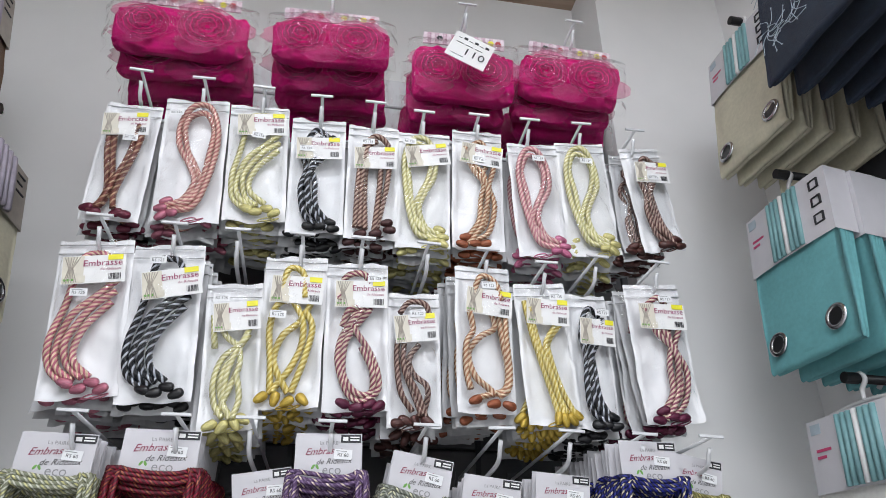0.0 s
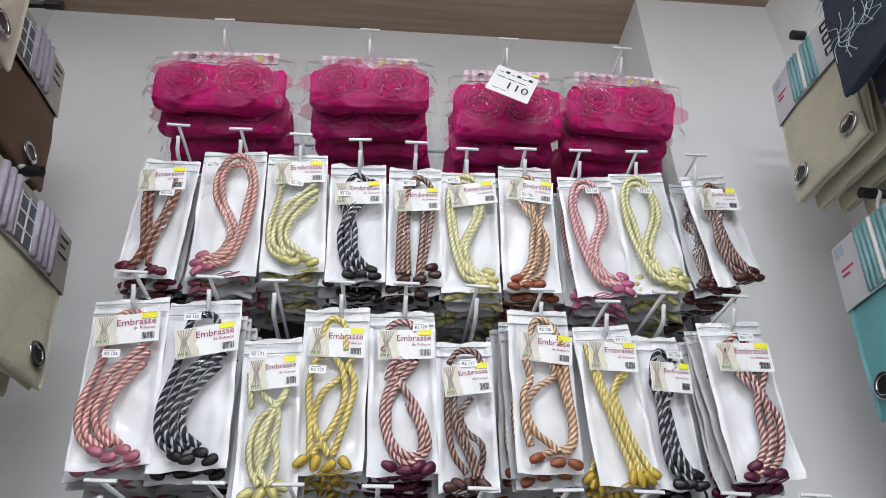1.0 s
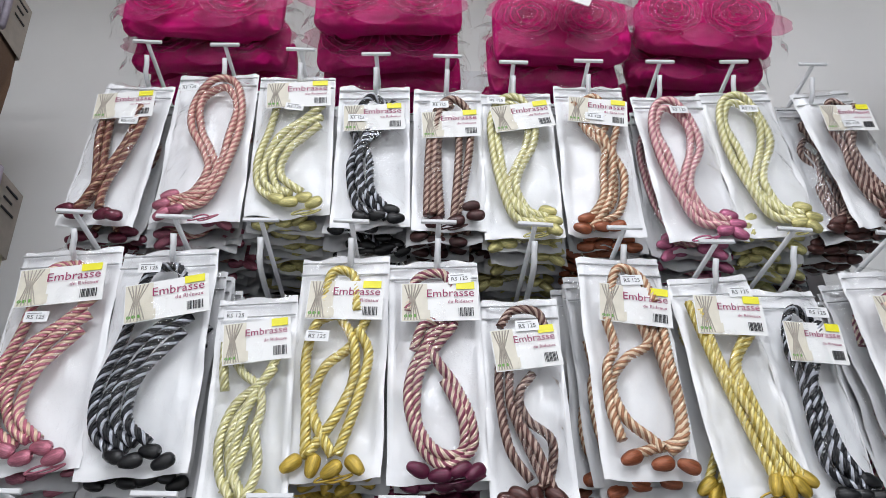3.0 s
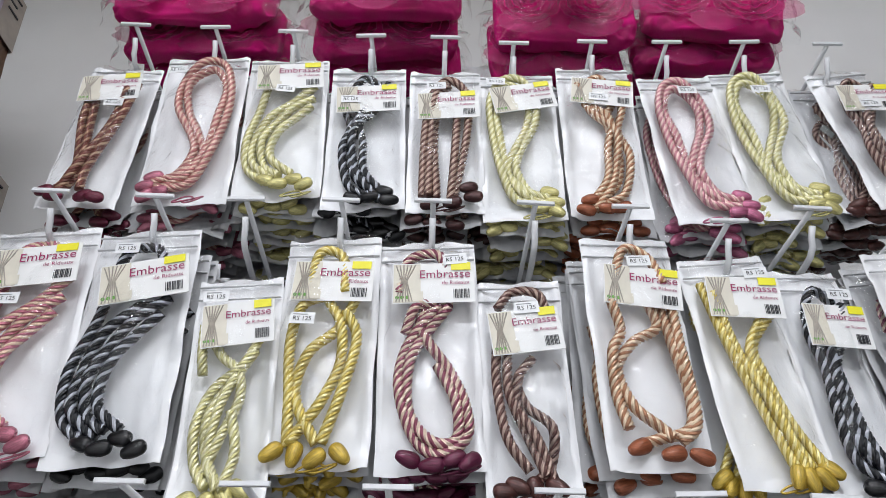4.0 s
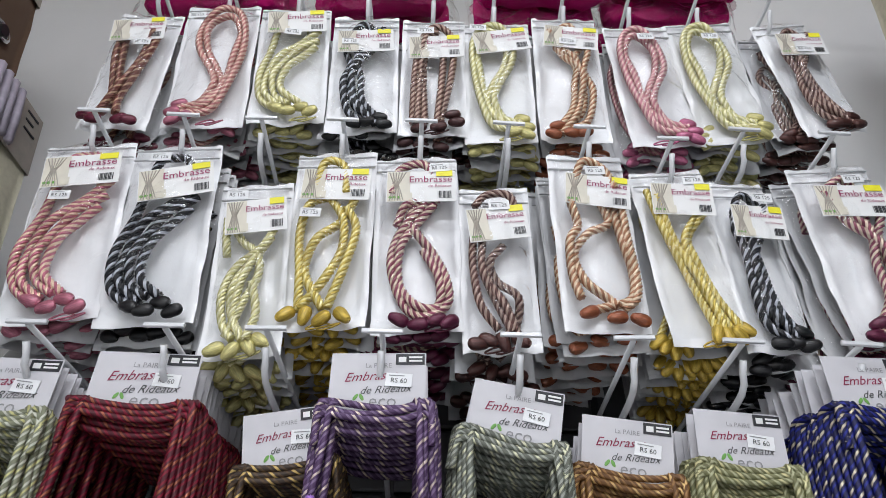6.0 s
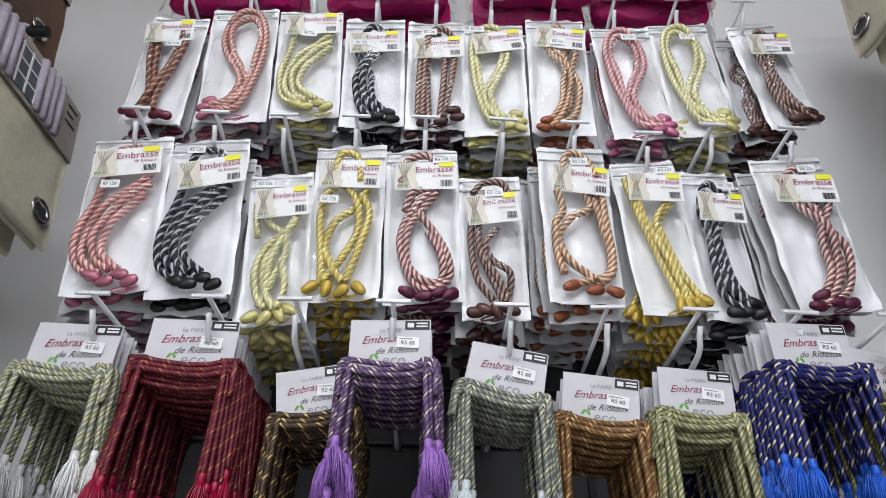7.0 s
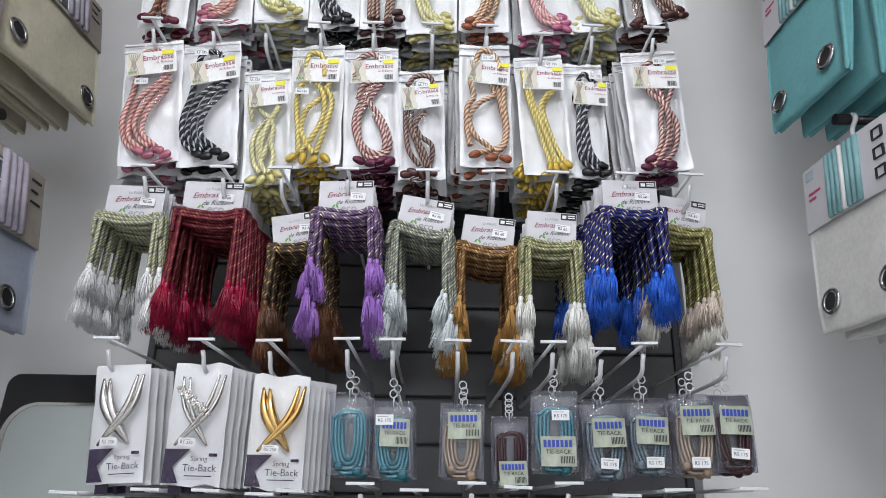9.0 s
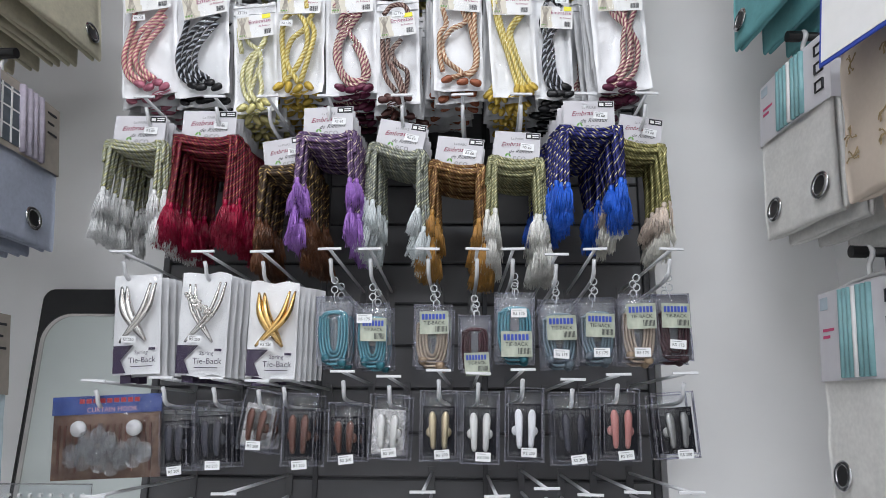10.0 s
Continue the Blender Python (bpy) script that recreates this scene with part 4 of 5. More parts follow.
# ---- metal spring tie-backs ----
def spring_pack(x, y, z, w, h, lean, metal, front, style):
    root = thing("spring_tieback_pack", "white-backed clear pack with a crossed metal spring curtain tie-back", "curtain tieback", pose(x, y, z, rx=2, ry=-lean, rz=random.uniform(-2, 4)), "spring tie-back packs")
    g = Geo()
    pouch_sheet(g, w, h, 0, style, 0, 0.003)
    pouch_sheet(g, w, h, 0, style, 0, 0.0036, flip=True)
    # Packs behind the first take the white with stack shade in its colour.
    back = part("backing", g.mesh("backing", SHEET if front else SHADED_SHEET, True), root)
    if not front:
        g = Geo()
        g.box(-w * 0.48, -w * 0.25, -0.0025, -0.001, -h * 0.98, -h * 0.66)
        part("printed_band", g.mesh("printed_band", VIOLET), root)
        return
    g = Geo()
    zb = 0.012 - h * 0.70
    g.add([(-w * 0.48, -0.003, zb - h * 0.27), (-w * 0.20, -0.003, zb - h * 0.27), (-w * 0.32, -0.003, zb - h * 0.14), (-w * 0.05, -0.003, zb), (-w * 0.48, -0.003, zb)], [(0, 1, 2, 3, 4)])
    part("curtain_print", g.mesh("curtain_print", VIOLET), root)
    part("lettering", text_mesh("Spring", w * 0.115, VIOLET), root, pose(w * 0.12, -0.0035, zb - h * 0.075))
    part("lettering", text_mesh("Tie-Back", w * 0.165, VIOLET), root, pose(w * 0.14, -0.0035, zb - h * 0.15))
    g = Geo()
    g.box(-w * 0.1, w * 0.36, -0.0035, -0.0028, zb - h * 0.215, zb - h * 0.207)
    g.box(w * 0.28, w * 0.42, -0.0035, -0.0028, zb - h * 0.055, zb - h * 0.03)
    part("fine_print", g.mesh("fine_print", VIOLET), root, kind="stuff")
    for k, (a, b) in enumerate((((-.30, .10), (.24, .66)), ((.34, .08), (-.30, .66)))):
        g = Geo()
        for q in range(2):
            o = 0.11 * q
            pts = [((a[0] + o) * w, -0.008 - 0.004 * k, 0.01 - a[1] * h), (((a[0] + b[0]) / 2 - 0.16 * (1 - 2 * k) + o) * w, -0.014 - 0.004 * k, 0.01 - 0.36 * h), (b[0] * w, -0.008 - 0.004 * k, 0.01 - b[1] * h)]
            p = smooth_path(pts, 0.006)
            g.tube(p, 0.003, 8, radii=[0.0020 + 0.0066 * sag(t) * ((1 if k == 0 else 0.5) if style != 2 else 0.3) for t in np.linspace(0, 1, len(p))])
        part("spring_arm", g.mesh("spring_arm", metal, True), root)
    if style == 2:
        g = Geo()
        for k in range(130):
            u, v = random.uniform(-1, 1), random.uniform(-1, 1)
            if u * u + v * v < 1:
                g.blob((-0.002 + 0.026 * u + 0.010 * v, -0.0235, -0.048 - 0.016 * v - 0.016 * u), (0.0027, 0.0025, 0.0027), 0, 6, 4)
        part("bead_leaf", g.mesh("bead_leaf", SILVER, True), root, label="leaf of small silver beads")
    g = Geo()
    pouch_sheet(g, w, h - 0.002, 0.018, style + 5, 0, -0.002, 10, 20, 0.004, True)
    part("front_film", g.mesh("front_film", FILM, True), root).visible_shadow = False
    price_sticker(root, "RS 250", pose(-w * 0.06, -0.0215, -h * 0.58, ry=2), 0.026, 0.012)


VIOLET = mat("violet_print", (0.028, 0.014, 0.05), 0.45, vary=0.2)
for i, (tx, x, z, w, h, lean, metal, n) in enumerate(((-.405, -.385, 1.500, .086, .185, 3.8, SILVER, 4), (-.252, -.254, 1.504, .092, .190, -0.5, SILVER, 8), (-.143, -.124, 1.487, .090, .176, -0.5, GOLD, 6))):
    hook_root(tx, 1.537)
    for k in range(n):
        spring_pack(x + 0.006 * k, tip_y(1.53) + 0.036 + 0.018 * k, z - 0.014 - (random.uniform(0, 0.004) if k else 0), w, h, lean, metal, k == 0, i + 1)


# ---- blister packs ----
def shell(w, h, d, r=0.008, rim=0.004):
    """A moulded clear shell: flat rim, raised middle."""
    g = Geo()

    def ring(a, b, y, rad, n=5):
        pts = []
        for cx, cz, s in ((a - rad, b - rad, 0), (-a + rad, b - rad, 1), (-a + rad, -b + rad, 2), (a - rad, -b + rad, 3)):
            for k in range(n):
                t = (s + k / (n - 1)) * math.pi / 2
                pts.append((cx + rad * math.cos(t), y, cz + rad * math.sin(t) - h / 2 + 0.012))
        return pts
    rings = [ring(w / 2, h / 2, 0, r), ring(w / 2 - rim, h / 2 - rim, -0.0015, r), ring(w / 2 - rim - 0.002, h / 2 - rim - 0.002, -d * 0.8, r), ring(w / 2 - rim - 0.006, h / 2 - rim - 0.006, -d, r * 0.9)]
    n = len(rings[0])
    fs = []
    for k in range(3):
        for j in range(n):
            a, b = k * n + j, k * n + (j + 1) % n
            fs.append((a, b, b + n, a + n))
    fs.append(tuple(3 * n + j for j in range(n)))
    g.add([p for q in rings for p in q], fs)
    return g


def rim_mesh(w, h):
    """The welded edge round a shell."""
    g = Geo()
    z0, z1, t = 0.012 - h, 0.012, 0.0024
    for x0, x1, a, b in ((-w / 2, w / 2, z1 - t, z1), (-w / 2, w / 2, z0, z0 + t), (-w / 2, -w / 2 + t, z0, z1), (w / 2 - t, w / 2, z0, z1)):
        g.box(x0, x1, -0.0042, 0.002, a, b, c=0.0008)
    g.tube([(-w * 0.42, -0.0185, z0 + 0.012), (-w * 0.42, -0.0185, z1 - 0.012)], 0.0013, 6)
    g.tube([(w * 0.42, -0.0185, z0 + 0.012), (w * 0.42, -0.0185, z1 - 0.012)], 0.0013, 6)
    g.tube([(-w * 0.40, -0.0185, z0 + 0.010), (w * 0.40, -0.0185, z0 + 0.010)], 0.0009, 6)
    return g.mesh("welded_rim", RIM)


PACK_BACK = mat("pack_tray", (0.16, 0.16, 0.18), 0.35, vary=0.15, scale=60)
CLIPBACK = mat("dark_lace_card", (0.008, 0.008, 0.012), 0.7, vary=0.3, scale=260, second=(0.022, 0.022, 0.03))
CLIPBACK.node_tree.nodes["Principled BSDF"].inputs["Specular IOR Level"].default_value = 0.2
TEALC = cord("teal", (0.09, 0.30, 0.38), (0.20, 0.46, 0.54), (0.03, 0.17, 0.21))
GREYC = cord("grey_blue", (0.17, 0.24, 0.29), (0.32, 0.40, 0.45), (0.15, 0.19, 0.22))
SANDC = cord("sand", (0.46, 0.36, 0.28), (0.58, 0.48, 0.39), (0.36, 0.26, 0.17))
WINEC = cord("wine", (0.05, 0.015, 0.022), (0.12, 0.04, 0.05), (0.04, 0.012, 0.016))
LABELG = mat("green_white_label", (0.30, 0.34, 0.24), 0.45, vary=0.25, scale=60, second=(0.56, 0.60, 0.50))
BRASS = mat("brass_clip", (0.55, 0.46, 0.30), 0.3, 0.7, vary=0.1)
PEARL = mat("pearl_clip", (0.74, 0.73, 0.70), 0.3, 0.2, vary=0.06)
WHITEC = mat("white_clip", (0.84, 0.84, 0.86), 0.35, vary=0.03)
CHARC = mat("charcoal_clip", (0.03, 0.03, 0.045), 0.35, vary=0.2)
ROSEC = mat("rose_clip", (0.52, 0.22, 0.20), 0.35, 0.2, vary=0.1)
PEWTC = mat("pewter_clip", (0.32, 0.32, 0.31), 0.32, 0.5, vary=0.1)
COPPER = mat("copper_clip", (0.14, 0.06, 0.045), 0.3, 0.5, vary=0.15)
FOIL = mat("crumpled_foil_card", (0.55, 0.54, 0.53), 0.22, 0.9, vary=0.5, scale=120, bump=1.0, bump_scale=120)
RUBBER = mat("clear_hanger", (0.66, 0.68, 0.70), 0.25, vary=0.05)


def cord_pack(x, y, z, w, h, lean, colours, label_z, sticker, style, words):
    root = thing("cord_tieback_pack", f"clear blister pack with a {words} tie-back cord", "curtain tieback", pose(x, y, z, rx=2, ry=-lean, rz=random.uniform(-5, 5)), "cord tie-back packs")
    g = Geo()
    g.box(-w / 2 + 0.003, w / 2 - 0.003, 0.0, 0.001, -h + 0.014, 0.010, c=0.0003)
    part("tray", g.mesh("tray", PACK_BACK if words == "dark wine" else MILK), root)
    # Smooth round cord in hanging bights, with a bead at each end.
    g = Geo()
    for k in range(4):
        rr, top, low = 0.37 - 0.075 * k, 0.20 + 0.02 * (k % 2), 0.88 - 0.055 * k
        pts = [(-rr * w, -0.006 - 0.0022 * k, -top * h), (-rr * w * 1.04, -0.008, -(top + low) / 2 * h), (-rr * 0.62 * w, -0.009 - 0.002 * (k % 2), -(low - 0.04) * h), (0.01 * w * k, -0.008 - 0.001 * k, -low * h),
               (rr * 0.66 * w, -0.009, -(low - 0.05) * h), (rr * w, -0.008 - 0.002 * (k % 2), -(top + low) / 2 * h), (rr * 0.92 * w, -0.006, -top * h)]
        if k < 2:
            pts += [(rr * 0.4 * w, -0.007, -(top - 0.06) * h), (-rr * 0.5 * w, -0.008, -(top - 0.05) * h), (-rr * 0.95 * w, -0.009, -(top + 0.03) * h)]
        rope(g, pts, 0.0036, (0, 1, 0, 0, 1, 0), 0.009, 0.003, 2)
    part("cord", g.mesh("cord", colours, True), root)
    for k in range(2):
        g = Geo()
        g.blob(((-0.22 + 0.44 * k) * w, -0.010, -h * (0.80 + 0.06 * k)), (0.0085, 0.006, 0.0085), 1.2, 12, 8)
        part("magnet_bead", g.mesh("magnet_bead", colours[2], True), root)
    part("blister", shell(w, h, 0.018).mesh("blister", BLISTER, True), root).visible_shadow = False
    part("welded_rim", rim_mesh(w, h), root)
    if label_z < 0:
        lw, lh = w * 0.74, h * 0.36
        g = Geo()
        g.box(-lw / 2, lw / 2, 0, 0.0005, -lh / 2, lh / 2)
        lab = part("printed_label", g.mesh("printed_label", LABELG), root, pose(w * 0.05, -0.0195, label_z * h, ry=random.uniform(-3, 3)), "pale green printed label")
        g = Geo()
        for k in range(7):
            g.box(-lw * 0.42 + lw * 0.12 * k, -lw * 0.335 + lw * 0.12 * k, -0.0012, -0.0002, lh * 0.14, lh * 0.38, c=0.0002)
        part("brand_print", g.mesh("brand_print", BLUE), lab, kind="stuff")
        part("lettering", text_mesh("TIE-BACK", lw * 0.17, INK), lab, pose(0, -0.0008, -lh * 0.02))
        g = Geo()
        for k in range(9):
            g.box(lw * (0.05 + 0.045 * k), lw * (0.072 + 0.045 * k), -0.0009, -0.0003, -lh * 0.40, -lh * 0.16)
        part("bar_code", g.mesh("bar_code", INK), lab, kind="stuff")
    if sticker:
        price_sticker(root, "RS 175", pose(sticker[0] * w, -0.0215, sticker[1] * h, ry=random.uniform(-6, 6)), 0.028, 0.016)
    g = Geo()
    for k in range(2):
        pts = [(0.006 * math.cos(a), 0.002 * k, 0.024 + 0.018 * k + 0.0065 * math.sin(a)) for a in np.linspace(0, 2 * math.pi, 14)]
        g.tube(pts, 0.0012, 5)
    g.tube([(0, 0, 0.004), (0, 0, 0.018)], 0.001, 5)
    part("hanging_ring", g.mesh("hanging_ring", RUBBER, True), root)


for tx in (-.018, .056, .162, .252, .317, .395, .464, .600):
    hook_root(tx, 1.532 if tx == .395 else 1.542)
for x, z, w, h, lean, cc, lz, st, words in (
        (-.013, 1.460, .067, .128, 2, TEALC, 9, None, "teal"), (.059, 1.447, .064, .118, 2, TEALC, -.32, (-.2, -.15), "teal"), (.171, 1.445, .071, .114, -1, SANDC, -.20, None, "sand-coloured"),
        (.247, 1.426, .060, .100, 0, WINEC, -.75, None, "dark wine"), (.321, 1.468, .075, .126, -1, TEALC, -.66, (.1, -.22), "teal"), (.398, 1.456, .072, .123, 2, GREYC, -.34, (.0, -.72), "grey-blue"),
        (.468, 1.459, .070, .118, 1, GREYC, -.34, (.05, -.75), "grey-blue"), (.545, 1.466, .070, .126, -1, SANDC, -.24, (.05, -.75), "sand-coloured"), (.605, 1.466, .067, .122, 1, WINEC, -.24, (.05, -.66), "dark wine")):
    for k in range(2):
        cord_pack(x + 0.004 * k, tip_y(1.5) + 0.046 + 0.045 * k, z - 0.010 - 0.004 * k, w, h, lean, cc, lz, st if k == 0 else None, 0, words)


def clip_pack(x, y, z, w, h, lean, metal, price_z, words, front=True, foil=False):
    root = thing("clip_blister_pack", f"clear blister pack with two {words} curtain clips on black card", "curtain clip", pose(x, y, z, rx=3, ry=-lean, rz=random.uniform(-5, 5)), "clip packs")
    g = Geo()
    g.box(-w * 0.41, w * 0.41, -0.0006, 0.0006, -h * 0.92 + 0.012, -h * 0.13)
    part("lace_card", g.mesh("lace_card", FOIL if foil else CLIPBACK), root)
    if front:
        g = Geo()
        for k in range(9):
            for z in (-h * 0.17 - 0.002 * (k % 2), -h * 0.17 - 0.007, -h * 0.80 + 0.002 * (k % 2)):
                ring = [(-w * 0.34 + w * 0.085 * k + 0.0021 * math.cos(a), -0.0011, z + 0.0021 * math.sin(a)) for a in np.linspace(0, 2 * math.pi, 7)]
                g.tube(ring, 0.0004, 3, cap=False)
        part("lace_print", g.mesh("lace_print", GREY), root, kind="stuff")
    for side in (-1, 1):
        # A flattened spoon-shaped lever, broad above and narrow at its foot.
        n, rings = 12, []
        for i in range(13):
            t = i / 12
            wide = (0.0076 - 0.0030 * t) * min(1.0, (t * 6 + 0.12) ** 0.5)
            if i == 12:
                wide *= 0.5
            cx, cz = side * w * (0.170 - 0.03 * t), -h * (0.20 + 0.52 * t)
            rings += [(cx + wide * math.cos(a), -0.013 - 0.004 * math.sin(math.pi * t) + 0.0030 * math.sin(a), cz) for a in np.linspace(0, 2 * math.pi, n, endpoint=False)]
        g = Geo()
        g.add(rings, [(i * n + j, i * n + (j + 1) % n, (i + 1) * n + (j + 1) % n, (i + 1) * n + j) for i in range(12) for j in range(n)] + [tuple(range(n))[::-1], tuple(12 * n + j for j in range(n))])
        part("clip_lever", g.mesh("clip_lever", metal, True), root)
        g = Geo()
        g.blob((side * w * 0.235, -0.005, -h * 0.49), (0.0065, 0.003, 0.0085), 0, 14, 6)
        part("clip_pad", g.mesh("clip_pad", metal, True), root)
    part("blister", shell(w, h, 0.022, 0.007).mesh("blister", BLISTER, True), root).visible_shadow = False
    part("welded_rim", rim_mesh(w, h), root)
    if front:
        price_sticker(root, "RS 200", pose(w * 0.08, -0.0235, price_z * h, ry=random.uniform(-8, 4)), 0.026, 0.015)


for tx, tz in ((-.422, 1.302), (-.302, 1.308), (-.212, 1.308), (-.132, 1.304), (-.087, 1.309), (.017, 1.321), (.098, 1.313), (.184, 1.324), (.253, 1.319), (.330, 1.326), (.415, 1.310), (.493, 1.319), (.606, 1.322)):
    hook_root(tx, tz)
for x, z, w, h, lean, mm, pz, words in (
        (-.283, 1.262, .058, .114, 4, CHARC, -.86, "black"), (-.217, 1.272, .068, .117, 3, CHARC, -.84, "black"), (-.129, 1.290, .066, .108, -9, COPPER, -.76, "copper"), (-.062, 1.285, .064, .126, 0, COPPER, -.86, "copper"),
        (.019, 1.270, .063, .102, 1, COPPER, -.82, "copper"), (.097, 1.284, .072, .112, -2, PEARL, -.76, "pewter"), (.184, 1.292, .068, .122, 0, BRASS, -.78, "brass"), (.257, 1.291, .069, .125, -1, PEARL, -.78, "pearl"),
        (.335, 1.298, .070, .127, -1, WHITEC, -.76, "white"), (.417, 1.291, .078, .125, 1, CHARC, -.80, "charcoal"), (.501, 1.298, .071, .124, -1, ROSEC, -.80, "rose"), (.592, 1.292, .074, .113, 4, PEWTC, -.80, "pewter")):
    for k in range(2):
        clip_pack(x + 0.003 * k, tip_y(1.3) + 0.040 + 0.05 * k, z - 0.012 - 0.004 * k, w, h, lean, mm, pz, words, k == 0, words in ("pewter", "copper") and x < 0.1 and abs(x + 0.015) > 0.1)

# Wide bag of curtain hooks with a blue header.
bag = thing("curtain_hook_bag", "clear bag of white curtain hooks with a blue printed header", "curtain hooks", pose(-.410, tip_y(1.3) + 0.035, 1.264, ry=-3, rx=2))
BLUEH = mat("blue_header_print", (0.02, 0.05, 0.25), 0.4, vary=0.3, scale=40, second=(0.07, 0.13, 0.42))
RUST = mat("rust_print", (0.14, 0.05, 0.035), 0.5, vary=0.4, scale=150, second=(0.26, 0.17, 0.12))
MILKY = mat("milky_plastic", (0.62, 0.62, 0.62), 0.3, vary=0.08, coat=0.3)
g = Geo()
g.box(-.098, .098, 0.003, 0.004, -.130, 0.012)
part("back_card", g.mesh("back_card", RUST), bag)
g = Geo()
g.box(-.099, .099, -0.001, 0.002, -.018, 0.014)
part("header_card", g.mesh("header_card", BLUEH), bag)
part("lettering", text_mesh("CURTAIN HOOK", 0.012, PALEPINK), bag, pose(0.01, -0.0018, -0.011))
g = Geo()
for k in range(9):
    g.box(-0.05 + 0.0125 * k, -0.0405 + 0.0125 * k, -0.0016, -0.0008, 0.001, 0.009)
part("brand_print", g.mesh("brand_print", REDP), bag, kind="stuff")
for k, (hx, hz) in enumerate(((-.040, -.088), (.012, -.098), (.052, -.086), (-.010, -.066))):
    g = Geo()
    for a in np.linspace(0.3, 6.0, 6):
        g.blob((hx + 0.022 * math.cos(a), -0.006 - 0.002 * k, hz + 0.012 * math.sin(a)), (0.016, 0.002, 0.015), 0.0, 12, 5)
    g.tube([(hx, -0.006 - 0.002 * k, hz), (hx + 0.004, -0.008, hz + 0.032)], 0.004, 8)
    part("plastic_hook", g.mesh("plastic_hook", MILK, True), bag)
for k in range(16):
    g = Geo()
    g.box(-.088 + .011 * k, -.084 + .011 * k, .0004, .0022, -.118 + .01 * (k % 3), -.036)
    part("hook_strip", g.mesh("hook_strip", COPPER), bag)
for sx, sz in ((-.045, -.042), (.055, -.044)):
    g = Geo()
    g.tube([(sx, -0.012, sz), (sx, -0.008, sz)], 0.014, 16)
    part("plastic_disc", g.mesh("plastic_disc", WHITEC, True), bag)
g = Geo()
pouch_sheet(g, 0.200, 0.144, 0.016, 8.8, 0, -0.002, 16, 14, 0.005, True)
part("clear_bag", g.mesh("clear_bag", FILM, True), bag)

# Lowest hooks, with clear packs whose tops show.
for i, (tx, tz) in enumerate(((-.393, 1.111), (-.172, 1.118), (.160, 1.125), (.283, 1.120), (.365, 1.133), (.436, 1.124), (.512, 1.129), (.600, 1.130))):
    hook_root(tx, tz)
    for k in range(2):
        clip_pack(tx + 0.006 * (i % 2), tip_y(1.1) + 0.040 + 0.06 * k, tz - 0.052, .075, .13, 0, CHARC if i % 2 else PEWTC, -.8, "dark metal", False)


# ---- curtain packs on the side walls ----
def fabric(name, c, vary=0.1, second=None, bump=0.6):
    return mat(name, c, 0.85, vary=vary, scale=120, bump=bump, bump_scale=1100, sheen=0.05, second=second, hue=0.05)


CLOTH = {
    "brown": fabric("brown_cloth", (0.15, 0.085, 0.050)), "cream": fabric("cream_cloth", (0.62, 0.58, 0.44)), "blue": fabric("blue_grey_cloth", (0.40, 0.44, 0.54)),
    "grey": fabric("grey_tweed_cloth", (0.34, 0.31, 0.32), 0.35), "beige": fabric("beige_cloth", (0.50, 0.45, 0.36)), "teal": fabric("turquoise_cloth", (0.15, 0.42, 0.44)),
    "white": fabric("white_cloth", (0.74, 0.73, 0.70)), "navy": fabric("navy_cloth", (0.005, 0.010, 0.026), 0.2, (0.010, 0.022, 0.046)), "floral": fabric("floral_beige_cloth", (0.60, 0.51, 0.42), 0.05, (0.62, 0.53, 0.44)),
    "pale": fabric("pale_blue_cloth", (0.46, 0.55, 0.60)),
}
LAV = mat("lavender_print", (0.44, 0.40, 0.48), 0.4, vary=0.2, scale=80)
TAUPEP = mat("taupe_card_print", (0.40, 0.36, 0.31), 0.4, vary=0.15, scale=50)
AQUA = mat("aqua_print", (0.22, 0.42, 0.44), 0.4, vary=0.12, scale=70)
GLASSP = mat("dark_window_print", (0.10, 0.12, 0.14), 0.35, vary=0.4, scale=60)
HANGER = mat("frosted_hanger", (0.62, 0.62, 0.62), 0.3, vary=0.05, coat=0.3)
OCHRE = mat("ochre_pattern", (0.34, 0.25, 0.13), 0.85, vary=0.2)
PALELINE = mat("pale_stitch", (0.42, 0.50, 0.56), 0.7, vary=0.2)
LAYER_CACHE = {}


def cloth_layer(w, h, seed):
    """A folded layer with a rounded lower edge and soft waves."""
    g = Geo()
    prof = []
    for t in np.linspace(0, 1, 8):
        prof.append((-0.006 - 0.004 * math.sin(math.pi * t), -h * t * 0.97))
    for a in np.linspace(0, math.pi, 6)[1:-1]:
        prof.append((-0.006 * math.cos(a), -h * 0.97 - 0.008 * math.sin(a)))
    for t in np.linspace(1, 0, 4):
        prof.append((0.006, -h * t * 0.97))
    n, nx = len(prof), 16
    vs = []
    for i in range(nx + 1):
        u = i / nx
        x = (u - 0.5) * w
        edge = 1 - 0.25 * max(0, abs(2 * u - 1) - 0.85) / 0.15
        for y, z in prof:
            q = noise.noise((u * 4 + seed, z * 14, seed)) * 0.0055
            vs.append((x * (1 + 0.012 * noise.noise((z * 22, seed, 1))), y * edge + q, z + 0.006 * noise.noise((u * 3, seed, 9)) * (-z / h)))
    fs = [(i * n + j, (i + 1) * n + j, (i + 1) * n + j + 1, i * n + j + 1) for i in range(nx) for j in range(n - 1)]
    fs += [tuple(range(n))[::-1], tuple(nx * n + j for j in range(n))]
    g.add(vs, fs)
    return g


def ring_mesh(r, t):
    g = Geo()

    def fn(u, v):
        a, b = 2 * math.pi * u, 2 * math.pi * v
        return ((r + t * math.cos(b)) * math.cos(a), -0.6 * t * math.sin(b), (r + t * math.cos(b)) * math.sin(a))
    g.grid(fn, 28, 8)
    return g.mesh("grommet", STEEL, True)


